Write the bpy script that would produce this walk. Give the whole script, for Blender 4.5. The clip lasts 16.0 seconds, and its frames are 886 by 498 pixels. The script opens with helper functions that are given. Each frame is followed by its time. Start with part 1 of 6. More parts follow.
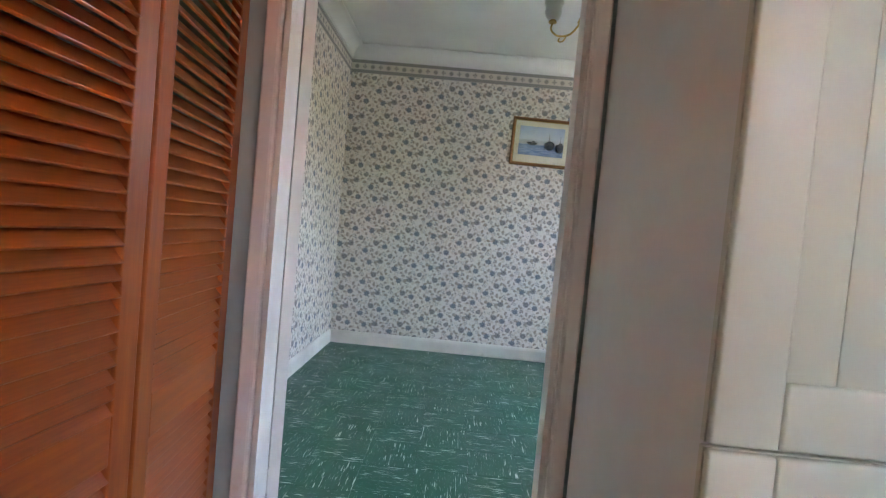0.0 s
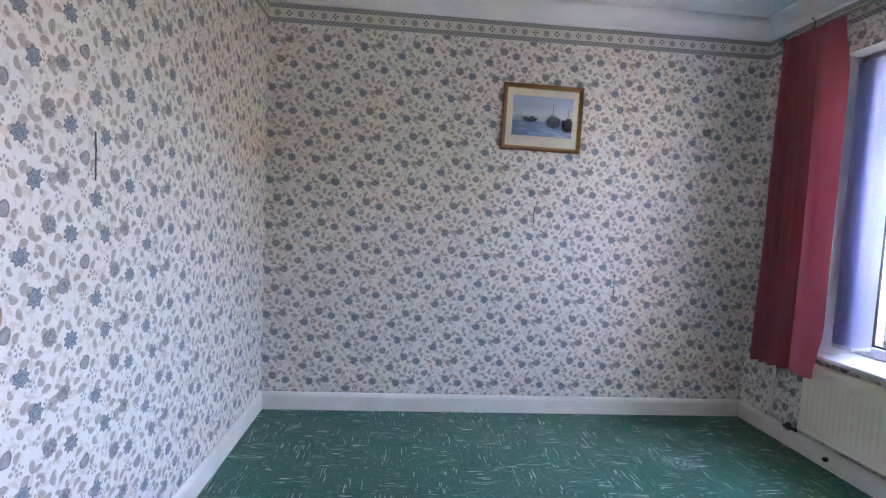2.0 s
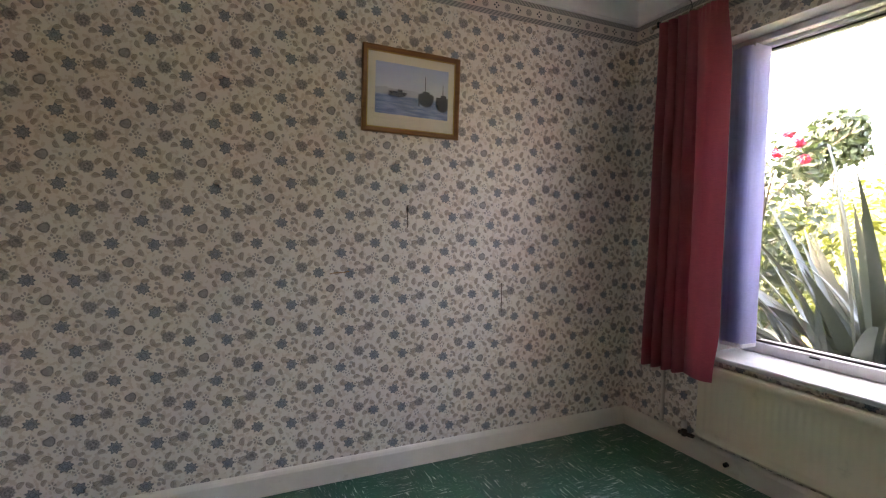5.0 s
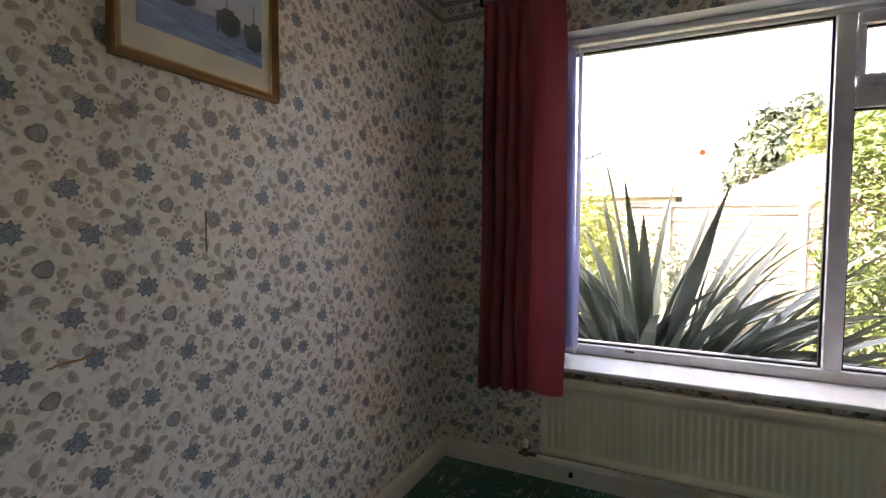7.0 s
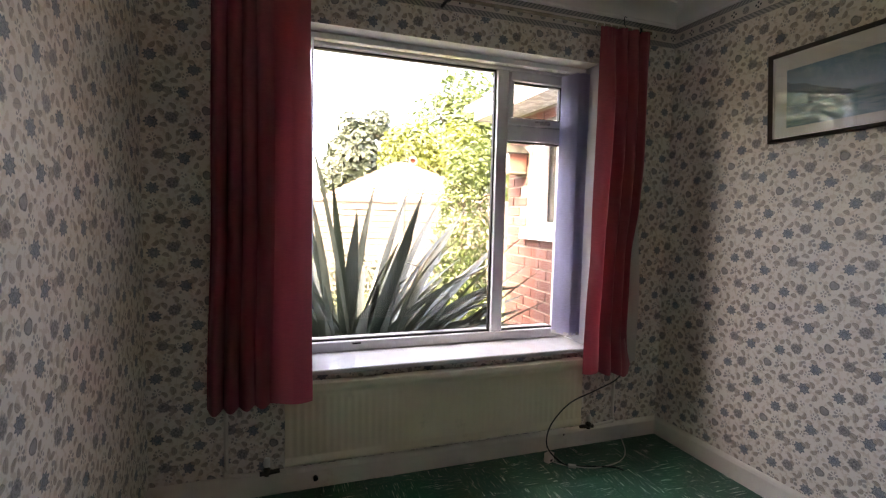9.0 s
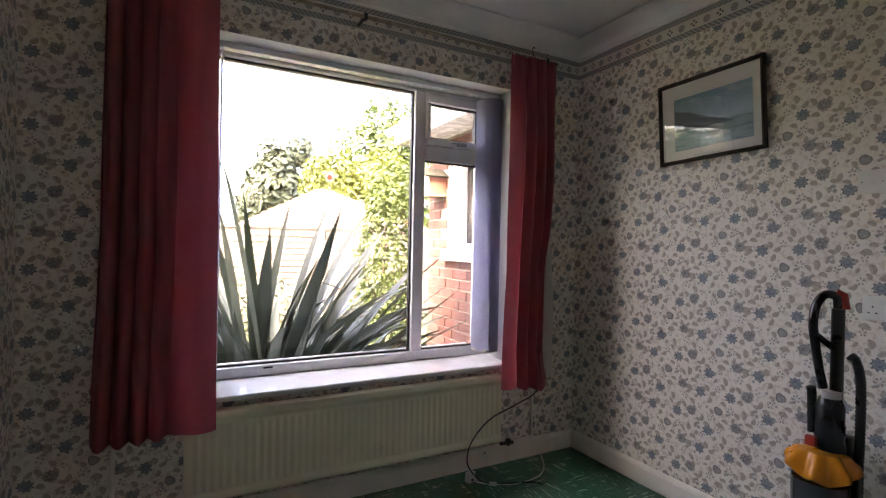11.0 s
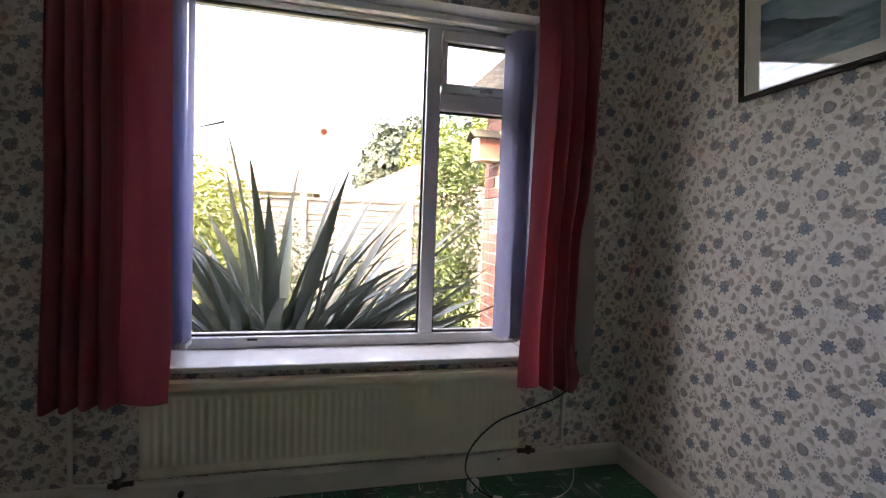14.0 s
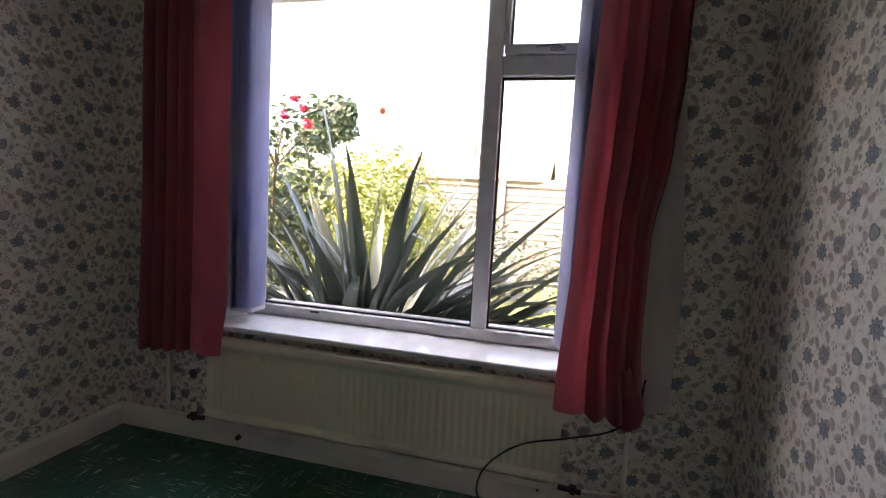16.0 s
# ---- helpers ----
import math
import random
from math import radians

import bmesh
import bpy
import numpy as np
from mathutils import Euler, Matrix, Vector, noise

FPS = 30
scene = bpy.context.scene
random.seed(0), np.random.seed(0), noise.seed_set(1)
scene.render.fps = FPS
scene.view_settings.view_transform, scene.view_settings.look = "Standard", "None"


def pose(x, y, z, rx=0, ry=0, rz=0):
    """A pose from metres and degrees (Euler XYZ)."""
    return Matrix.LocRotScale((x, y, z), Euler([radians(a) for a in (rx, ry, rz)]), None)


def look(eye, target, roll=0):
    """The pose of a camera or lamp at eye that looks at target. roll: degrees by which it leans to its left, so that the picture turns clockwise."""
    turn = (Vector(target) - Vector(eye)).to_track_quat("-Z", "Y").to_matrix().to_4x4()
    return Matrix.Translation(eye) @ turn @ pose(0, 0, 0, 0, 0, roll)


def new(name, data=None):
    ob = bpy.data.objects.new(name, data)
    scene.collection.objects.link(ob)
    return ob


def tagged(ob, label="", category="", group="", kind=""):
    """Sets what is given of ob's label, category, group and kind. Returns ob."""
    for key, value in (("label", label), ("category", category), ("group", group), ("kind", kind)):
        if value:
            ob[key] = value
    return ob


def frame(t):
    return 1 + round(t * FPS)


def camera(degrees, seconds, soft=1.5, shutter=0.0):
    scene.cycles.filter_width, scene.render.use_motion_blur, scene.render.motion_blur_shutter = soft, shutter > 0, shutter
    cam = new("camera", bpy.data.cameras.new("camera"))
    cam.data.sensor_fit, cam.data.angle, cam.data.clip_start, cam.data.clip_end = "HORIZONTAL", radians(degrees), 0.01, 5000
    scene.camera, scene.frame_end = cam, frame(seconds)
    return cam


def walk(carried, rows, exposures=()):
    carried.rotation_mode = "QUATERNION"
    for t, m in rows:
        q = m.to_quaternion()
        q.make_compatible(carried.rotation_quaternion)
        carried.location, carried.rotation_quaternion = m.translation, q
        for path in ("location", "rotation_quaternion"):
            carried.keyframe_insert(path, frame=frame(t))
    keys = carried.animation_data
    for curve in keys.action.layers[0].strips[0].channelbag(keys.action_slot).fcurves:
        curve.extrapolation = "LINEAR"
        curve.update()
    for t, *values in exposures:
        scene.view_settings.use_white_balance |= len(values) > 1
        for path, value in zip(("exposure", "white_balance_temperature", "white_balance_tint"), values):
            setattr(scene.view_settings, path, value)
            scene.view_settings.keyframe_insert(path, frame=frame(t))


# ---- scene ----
cam = camera(84.3, 16.0, soft=1.2)
PATH = [
    (0, (0.16, 1.248, 1.034), (0.114, 3.246, 0.958), 5.3),
    (0.5, (0.093, 1.656, 1.07), (0.004, 3.654, 1.03), 4.5),
    (1, (0.057, 2.014, 1.119), (-0.033, 4.011, 1.058), 3.1),
    (1.5, (0.033, 2.259, 1.17), (0.022, 4.256, 1.045), 2.5),
    (2, (-0.013, 2.406, 1.199), (0.149, 4.396, 1.074), 2.7),
    (2.5, (-0.037, 2.475, 1.212), (0.193, 4.457, 1.086), 2.1),
    (3, (-0.051, 2.528, 1.205), (0.259, 4.5, 1.087), 1.5),
    (3.5, (-0.033, 2.579, 1.187), (0.458, 4.517, 1.124), 0.6),
    (3.7, (-0.029, 2.64, 1.176), (0.58, 4.544, 1.115), 0.5),
    (5.8, (-0.081, 3.592, 1.23), (0.918, 5.321, 1.111), 0.4),
    (6, (-0.092, 3.727, 1.227), (1.014, 5.39, 1.126), 0.0),
    (6.5, (-0.108, 3.988, 1.245), (1.319, 5.385, 1.147), 0.2),
    (7, (-0.114, 4.245, 1.274), (1.682, 5.117, 1.155), -0.1),
    (7.5, (-0.019, 4.475, 1.268), (1.911, 4.985, 1.148), -1.7),
    (8, (-0.002, 4.568, 1.25), (1.981, 4.792, 1.118), -0.5),
    (8.5, (-0.028, 4.833, 1.283), (1.919, 4.403, 1.125), 1.1),
    (9, (-0.081, 4.887, 1.308), (1.799, 4.222, 1.162), 1.3),
    (9.5, (-0.082, 4.908, 1.288), (1.723, 4.048, 1.232), 1.9),
    (10, (-0.098, 4.872, 1.262), (1.674, 3.947, 1.189), 2.6),
    (12.5, (-0.045, 4.822, 1.231), (1.705, 3.858, 1.314), -1.2),
    (13, (-0.034, 4.637, 1.232), (1.737, 3.71, 1.161), -1.0),
    (13.5, (-0.024, 4.388, 1.221), (1.872, 3.766, 1.09), 1.3),
    (14, (0.097, 4.172, 1.184), (2.033, 3.682, 1.075), 2.1),
    (14.5, (0.166, 3.919, 1.189), (2.147, 3.674, 1.058), 2.3),
    (15, (0.161, 3.615, 1.19), (2.154, 3.671, 1.036), 4.3),
    (15.5, (0.295, 3.422, 1.141), (2.272, 3.678, 0.985), 4.8),
    (16, (0.331, 3.287, 1.192), (2.259, 3.781, 0.995), 3.2),
]
EXPOSURES = [(0, 6.9, 7000, 13), (0.5, 7.35, 7000, 15), (1.0, 7.3, 6900, 22), (1.5, 7.05, 6300, 26), (2.0, 7.0, 6400, 25), (2.5, 6.75, 7400, 22), (3.5, 6.6, 8800, 22), (6.0, 5.8, 8700, 27), (7.0, 5.5, 8500, 22), (7.5, 5.3, 8000, 20), (9.5, 5.57, 9000, 25), (12.5, 5.35, 8000, 24), (15.0, 5.1, 8000, 23), (16.0, 5.15, 8100, 23)]
walk(cam, [(t, look(eye, target, roll)) for t, eye, target, roll in PATH], EXPOSURES)

# ---------------------------------------------------------------- light
SUN_EL, SUN_AZ = 52.0, 129.0      # degrees; azimuth of the sun from +x towards +y
world = bpy.data.worlds.new("sky")
scene.world = world
world.use_nodes = True
wn, wl = world.node_tree.nodes, world.node_tree.links
wn.clear()
sky = wn.new("ShaderNodeTexSky")
sky.sky_type, sky.sun_disc = "NISHITA", False
sky.sun_elevation, sky.sun_rotation = radians(SUN_EL), radians(90 - SUN_AZ)
sky.air_density, sky.dust_density, sky.ozone_density = 0.7, 6.0, 0.6
bgn, wout = wn.new("ShaderNodeBackground"), wn.new("ShaderNodeOutputWorld")
bgn.inputs[1].default_value = 0.15
wl.new(sky.outputs[0], bgn.inputs[0])
wl.new(bgn.outputs[0], wout.inputs[0])
sun = new("sun", bpy.data.lights.new("sun", "SUN"))
sun.data.energy, sun.data.angle, sun.data.color = 0.36, radians(0.6), (1.0, 0.95, 0.86)
sdir = Vector((math.cos(radians(SUN_EL)) * math.cos(radians(SUN_AZ)), math.cos(radians(SUN_EL)) * math.sin(radians(SUN_AZ)), math.sin(radians(SUN_EL))))
sun.matrix_world = look(sdir * 30, (0, 0, 0))

# ---------------------------------------------------------------- plan
X0, X1, Y0, Y1, H = -0.838, 2.225, 2.673, 5.380, 2.500   # the room
HALL = 2.553                                             # hall face of the door wall
DX0, DX1, DZ = -0.336, 0.458, 2.000                      # clear doorway
WY0, WY1, WZ0, WZ1 = 3.190, 4.845, 0.575, 2.140          # window opening
XO = 2.620                                               # outer face of the window wall


# ---------------------------------------------------------------- mesh helpers
def box(bm, x0, x1, y0, y1, z0, z1, m=None):
    vs = [bm.verts.new((x, y, z)) for x in (x0, x1) for y in (y0, y1) for z in (z0, z1)]
    if m is not None:
        for v in vs:
            v.co = m @ v.co
    for q in ((0, 1, 3, 2), (4, 6, 7, 5), (0, 4, 5, 1), (2, 3, 7, 6), (0, 2, 6, 4), (1, 5, 7, 3)):
        bm.faces.new([vs[i] for i in q])
    return vs


def bbox(x0, x1, y0, y1, z0, z1, bev=0.0, seg=2):
    bm = bmesh.new()
    box(bm, x0, x1, y0, y1, z0, z1)
    if bev:
        bmesh.ops.bevel(bm, geom=list(bm.edges), offset=bev, segments=seg, profile=0.5, affect="EDGES")
    return bm


def lathe(profile, n=20, m=None):
    """A turned solid from (radius, z) pairs round the z axis."""
    bm = bmesh.new()
    rings = []
    for r, z in profile:
        if r < 1e-5:
            rings.append([bm.verts.new((0, 0, z))])
        else:
            rings.append([bm.verts.new((r * math.cos(2 * math.pi * k / n), r * math.sin(2 * math.pi * k / n), z)) for k in range(n)])
    for a, b in zip(rings, rings[1:]):
        for k in range(n):
            va, vb = a[k % len(a)], a[(k + 1) % len(a)]
            vc, vd = b[(k + 1) % len(b)], b[k % len(b)]
            f = []
            for v in (va, vb, vc, vd):
                if v not in f:
                    f.append(v)
            if len(f) > 2:
                bm.faces.new(f)
    for ring in (rings[0], rings[-1]):
        if len(ring) > 2:
            bm.faces.new(ring)
    if m is not None:
        bm.transform(m)
    bmesh.ops.recalc_face_normals(bm, faces=list(bm.faces))
    return bm


def tube(points, r, n=10, rads=None):
    """A tube along points, with closed ends."""
    bm = bmesh.new()
    pts = [Vector(p) for p in points]
    rings = []
    side = None
    for i, p in enumerate(pts):
        d = (pts[min(i + 1, len(pts) - 1)] - pts[max(i - 1, 0)]).normalized()
        if side is None:
            side = d.orthogonal().normalized()
        side = (side - d * side.dot(d)).normalized()
        up = d.cross(side)
        rr = rads[i] if rads else r
        rings.append([bm.verts.new(p + side * rr * math.cos(2 * math.pi * k / n) + up * rr * math.sin(2 * math.pi * k / n)) for k in range(n)])
    for a, b in zip(rings, rings[1:]):
        for k in range(n):
            bm.faces.new((a[k], a[(k + 1) % n], b[(k + 1) % n], b[k]))
    bm.faces.new(rings[0][::-1])
    bm.faces.new(rings[-1])
    return bm


def spline(ctrl, n=8):
    """A smooth line through the control points."""
    c = [Vector(p) for p in ctrl]
    c = [c[0] * 2 - c[1]] + c + [c[-1] * 2 - c[-2]]
    res = []
    for i in range(1, len(c) - 2):
        for k in range(n):
            t = k / n
            res.append(0.5 * ((2 * c[i]) + (c[i + 1] - c[i - 1]) * t + (2 * c[i - 1] - 5 * c[i] + 4 * c[i + 1] - c[i + 2]) * t * t
                              + (3 * c[i] - c[i - 1] - 3 * c[i + 1] + c[i + 2]) * t ** 3))
    return res + [c[-2]]


def joined(*bms):
    out = bmesh.new()
    for b in bms:
        me = bpy.data.meshes.new("tmp")
        b.to_mesh(me)
        b.free()
        out.from_mesh(me)
        bpy.data.meshes.remove(me)
    return out


def part(name, bm, material, parent=None, label="", smooth=False, at=None):
    me = bpy.data.meshes.new(name)
    if smooth:
        for f in bm.faces:
            f.smooth = True
    bm.to_mesh(me)
    bm.free()
    for mt in (material if isinstance(material, (list, tuple)) else [material]):
        me.materials.append(mt)
    ob = new(name, me)
    if smooth:
        me.set_sharp_from_angle(angle=radians(40))
    if parent is not None:
        ob.parent = parent
    if at is not None:
        ob.matrix_local = at
    if label:
        tagged(ob, label)
    return ob


def shared(name, me, parent, m):
    """One more object on a mesh that others use too."""
    ob = new(name, me)
    ob.parent = parent
    ob.matrix_local = m
    return ob


def thing(name, label, category, m=None, group="", kind=""):
    ob = new(name)
    ob.empty_display_size = 0.05
    if m is not None:
        ob.matrix_world = m
    return tagged(ob, label, category, group, kind)


def structure(name, bm, material, label="", category="", smooth=False):
    return tagged(part(name, bm, material, None, "", smooth), label, category, "", "structure")


def by_normal(ob, axis, sign, index):
    for p in ob.data.polygons:
        if p.normal[axis] * sign > 0.9:
            p.material_index = index


# ---------------------------------------------------------------- materials
class Nodes:
    """Short hand for building a material's node tree."""

    def __init__(self, name):
        self.mat = bpy.data.materials.new(name)
        self.mat.use_nodes = True
        self.t = self.mat.node_tree
        self.bsdf = self.t.nodes["Principled BSDF"]

    def put(self, kind, ins=(), **props):
        n = self.t.nodes.new(kind)
        for k, v in props.items():
            if k == "op":
                n.operation = v
            elif k == "dtype":
                n.data_type = v
            elif k == "clamp":
                n.use_clamp = v
        for key, v in (ins.items() if isinstance(ins, dict) else enumerate(ins)):
            if v is None:
                continue
            if hasattr(v, "is_output"):
                self.t.links.new(v, n.inputs[key])
            else:
                n.inputs[key].default_value = v
        return n

    def math(self, op, *a, clamp=False):
        return self.put("ShaderNodeMath", a, op=op, clamp=clamp).outputs[0]

    def vec(self, op, *a):
        n = self.put("ShaderNodeVectorMath", a, op=op)
        return n.outputs["Value"] if op in ("DOT_PRODUCT", "LENGTH", "DISTANCE") else n.outputs[0]

    def mix(self, f, a, b):
        n = self.t.nodes.new("ShaderNodeMix")
        n.data_type = "RGBA"
        for sock, v in ((n.inputs[0], f), (n.inputs[6], a), (n.inputs[7], b)):
            if hasattr(v, "is_output"):
                self.t.links.new(v, sock)
            else:
                sock.default_value = v if not isinstance(v, tuple) else (*v, 1.0)[:4]
        return n.outputs[2]

    def ramp(self, v, lo, hi, a=0.0, b=1.0):
        n = self.put("ShaderNodeMapRange", {0: v, 1: lo, 2: hi, 3: a, 4: b})
        return n.outputs[0]

    def soft(self, v, lo, hi, a=0.0, b=1.0):
        n = self.put("ShaderNodeMapRange", {0: v, 1: lo, 2: hi, 3: a, 4: b})
        n.interpolation_type = "SMOOTHSTEP"
        return n.outputs[0]

    def coords(self, which="Object"):
        return self.t.nodes.new("ShaderNodeTexCoord").outputs[which]

    def noise(self, v, scale, detail=3.0, rough=0.55):
        return self.put("ShaderNodeTexNoise", {"Vector": v, "Scale": scale, "Detail": detail, "Roughness": rough}).outputs[0]

    def stretch(self, v, x, y, z):
        return self.vec("MULTIPLY", v, (x, y, z))

    def bump(self, h, strength, dist=0.002):
        n = self.put("ShaderNodeBump", {"Height": h, "Strength": strength, "Distance": dist})
        self.t.links.new(n.outputs[0], self.bsdf.inputs["Normal"])

    def set(self, color=None, rough=None, metal=None, **more):
        for key, v in (("Base Color", color), ("Roughness", rough), ("Metallic", metal), *[(k.replace("_", " "), v) for k, v in more.items()]):
            if v is None:
                continue
            if hasattr(v, "is_output"):
                self.t.links.new(v, self.bsdf.inputs[key])
            elif key.endswith("Color") and len(v) == 3:
                self.bsdf.inputs[key].default_value = (*v, 1)
            else:
                self.bsdf.inputs[key].default_value = v
        return self.mat


def painted(name, color, rough=0.45, vary=0.06, scale=6.0, bump=0.08, dirt=None, fine=220.0):
    n = Nodes(name)
    c = n.coords()
    big, small = n.noise(c, scale, 4), n.noise(c, fine, 2)
    dark = tuple(max(0.0, v * (1 - 2.2 * vary)) for v in color)
    light = tuple(min(1.0, v * (1 + vary)) for v in color)
    col = n.mix(n.ramp(big, 0.3, 0.7), dark, light)
    if dirt:
        col = n.mix(n.soft(n.noise(c, scale * 2.3, 6, 0.7), 0.58, 0.78, 0, 0.6), col, dirt)
    n.bump(n.math("ADD", n.math("MULTIPLY", small, 0.6), n.math("MULTIPLY", n.noise(c, 35.0, 3), 0.4)), bump)
    return n.set(col, n.ramp(n.noise(c, 14.0, 3), 0.3, 0.7, rough - 0.07, rough + 0.09))


def wallpaper_material():
    """Printed floral paper: a half-drop repeat of blue star flowers, rosettes, buds and tan leaves."""
    n = Nodes("floral_wallpaper")
    PW, PH = 0.262, 0.268
    c = n.coords()
    sep = n.put("ShaderNodeSeparateXYZ", [c])
    wob = n.noise(c, 60.0, 1)
    u = n.math("SUBTRACT", n.math("ADD", sep.outputs[0], sep.outputs[1]), 0.073)
    i = n.math("MULTIPLY", u, 1 / PW)
    j = n.math("SUBTRACT", n.math("MULTIPLY", sep.outputs[2], 1 / PH), n.math("MULTIPLY", i, 0.5))
    ij = n.put("ShaderNodeCombineXYZ", [i, j, 0.0]).outputs[0]

    def local(ci, cj, r, ang=0.0, flat=1.0):
        # lattice cj counts downwards; the motif's own axes are turned by ang and scaled to radius 1
        d = n.vec("FRACTION", n.vec("ADD", ij, (0.5 - ci, 0.5 + cj, 0)))
        d = n.vec("SUBTRACT", d, (0.5, 0.5, 0))
        ca, sa = math.cos(ang), math.sin(ang)
        ax = (PW * ca + 0.5 * PH * sa, PH * sa)
        ay = (-PW * sa + 0.5 * PH * ca, PH * ca)
        p = n.vec("DOT_PRODUCT", d, (ax[0] / r, ax[1] / r, 0))
        q = n.vec("DOT_PRODUCT", d, (ay[0] / (r * flat), ay[1] / (r * flat), 0))
        return p, q

    def radius(p, q):
        return n.math("SQRT", n.math("ADD", n.math("MULTIPLY", p, p), n.math("MULTIPLY", q, q)))

    def petals(p, q, r, k, depth):
        a = n.math("COSINE", n.math("MULTIPLY", n.math("ARCTAN2", q, p), float(k)))
        return n.math("MULTIPLY", r, n.math("ADD", 1.0, n.math("MULTIPLY", a, -depth)))

    def inside(r, edge=0.18):
        return n.soft(n.math("ADD", r, n.math("MULTIPLY", n.math("SUBTRACT", wob, 0.5), 0.5)), 1.0 - edge, 1.0 + edge, 1.0, 0.0)

    def top(a, b):
        return b if a is None else n.math("MAXIMUM", a, b)

    blue = tan = dark = pale = grey = None
    # star flowers
    for ci, cj, r, k, ang in ((0.0, 0.0, 0.0225, 8, 0.2), (0.16, 0.44, 0.0225, 7, 0.9), (-0.385, 0.14, 0.0230, 9, 0.0)):
        p, q = local(ci, cj, r, ang, 0.9)
        rr = radius(p, q)
        rp = petals(p, q, rr, k, 0.16)
        blue = top(blue, inside(rp, 0.12))
        dark = top(dark, n.math("MULTIPLY", n.soft(n.math("ABSOLUTE", n.math("SUBTRACT", rp, 0.90)), 0.05, 0.17, 1.0, 0.0), 0.75))
        dark = top(dark, n.math("MULTIPLY", n.soft(n.math("ABSOLUTE", n.math("SUBTRACT", rp, 0.45)), 0.04, 0.13, 1.0, 0.0), 0.7))
        pale = top(pale, n.soft(n.math("ABSOLUTE", n.math("SUBTRACT", rp, 0.68)), 0.04, 0.15, 0.8, 0.0))
    # round rosettes
    for ci, cj, r, k in ((0.333, -0.09, 0.0245, 11), (-0.49, -0.44, 0.0230, 13)):
        p, q = local(ci, cj, r, 0.4, 0.92)
        rr = radius(p, q)
        rp = petals(p, q, rr, k, 0.07)
        grey = top(grey, inside(rp))
        dark = top(dark, n.math("MULTIPLY", n.soft(n.math("COSINE", n.math("MULTIPLY", rp, 16.0)), 0.2, 0.9), n.math("MULTIPLY", inside(rp), 0.7)))
        pale = top(pale, n.soft(rr, 0.1, 0.22, 1.0, 0.0))
    # bud
    p, q = local(-0.174, 0.53, 0.0205, 0.5, 0.88)
    rr = radius(p, n.math("ADD", q, n.math("MULTIPLY", n.math("ABSOLUTE", p), -0.3)))
    grey = top(grey, inside(rr, 0.1))
    dark = top(dark, n.math("MULTIPLY", n.soft(n.math("ABSOLUTE", n.math("SUBTRACT", rr, 0.86)), 0.05, 0.16, 1.0, 0.0), 0.8))
    # tan leaves
    for ci, cj, r, ang, flat in ((0.37, 0.23, 0.0185, 1.5, 0.6), (0.49, 0.34, 0.0155, 0.8, 0.55), (0.29, 0.33, 0.016, 0.15, 0.6), (0.03, 0.28, 0.015, 1.2, 0.75),
                                 (0.377, 0.53, 0.020, 0.7, 0.72), (-0.22, 0.74, 0.019, 0.1, 0.6), (0.58, -0.02, 0.0155, 2.4, 0.6),
                                 (0.12, 0.88, 0.018, 2.0, 0.55), (0.30, 0.72, 0.016, 0.9, 0.6), (-0.30, 0.93, 0.018, 1.3, 0.6), (-0.08, 0.30, 0.015, 2.6, 0.65), (0.44, 0.08, 0.014, 0.2, 0.7), (0.10, 0.34, 0.013, 0.6, 0.7), (0.22, 0.22, 0.013, 2.2, 0.7), (-0.27, 0.33, 0.014, 0.4, 0.65), (0.26, 0.82, 0.015, 1.4, 0.6), (0.03, 0.90, 0.015, 0.3, 0.6), (-0.02, 0.46, 0.015, 2.0, 0.6), (0.47, 0.90, 0.016, 0.9, 0.6), (-0.26, 0.05, 0.013, 1.0, 0.65), (-0.12, 0.05, 0.012, 2.1, 0.6), (0.24, 0.10, 0.012, 1.6, 0.65), (-0.30, 0.60, 0.014, 0.2, 0.6), (-0.06, 0.62, 0.013, 1.1, 0.7), (0.40, 0.62, 0.012, 2.7, 0.6), (0.19, 0.95, 0.012, 0.5, 0.65), (-0.44, 0.48, 0.012, 1.9, 0.6)):
        p, q = local(ci, cj, r, ang, flat)
        rl = radius(p, n.math("ADD", q, n.math("MULTIPLY", n.math("MULTIPLY", p, p), 0.4)))
        tan = top(tan, n.math("MULTIPLY", inside(rl, 0.2), 0.85))
        rim = n.math("MULTIPLY", n.soft(n.math("ABSOLUTE", n.math("SUBTRACT", rl, 0.88)), 0.06, 0.20, 1.0, 0.0), n.soft(n.math("ADD", q, n.math("MULTIPLY", p, 0.5)), -0.2, 0.3))
        dark = top(dark, n.math("MULTIPLY", n.math("MAXIMUM", rim, n.math("MULTIPLY", n.soft(n.math("ABSOLUTE", q), 0.05, 0.16, 1.0, 0.0), inside(rl, 0.2))), 0.55))
    # sprigs and berries: little clusters of dots
    for ci, cj, r, k, in ((-0.397, 0.36, 0.0155, 6), (0.46, 0.73, 0.014, 4), (-0.16, 0.17, 0.013, 5), (-0.03, 0.75, 0.013, 5), (0.17, 0.70, 0.011, 3), (0.34, 0.92, 0.013, 5), (-0.42, 0.62, 0.013, 4), (0.13, 0.18, 0.011, 4), (0.30, 0.48, 0.013, 6), (-0.20, 0.84, 0.012, 5), (0.07, 0.10, 0.011, 5)):
        p, q = local(ci, cj, r * 1.2, 0.3 * k, 0.85)
        rr = radius(p, q)
        a = n.math("COSINE", n.math("MULTIPLY", n.math("ARCTAN2", q, p), float(k)))
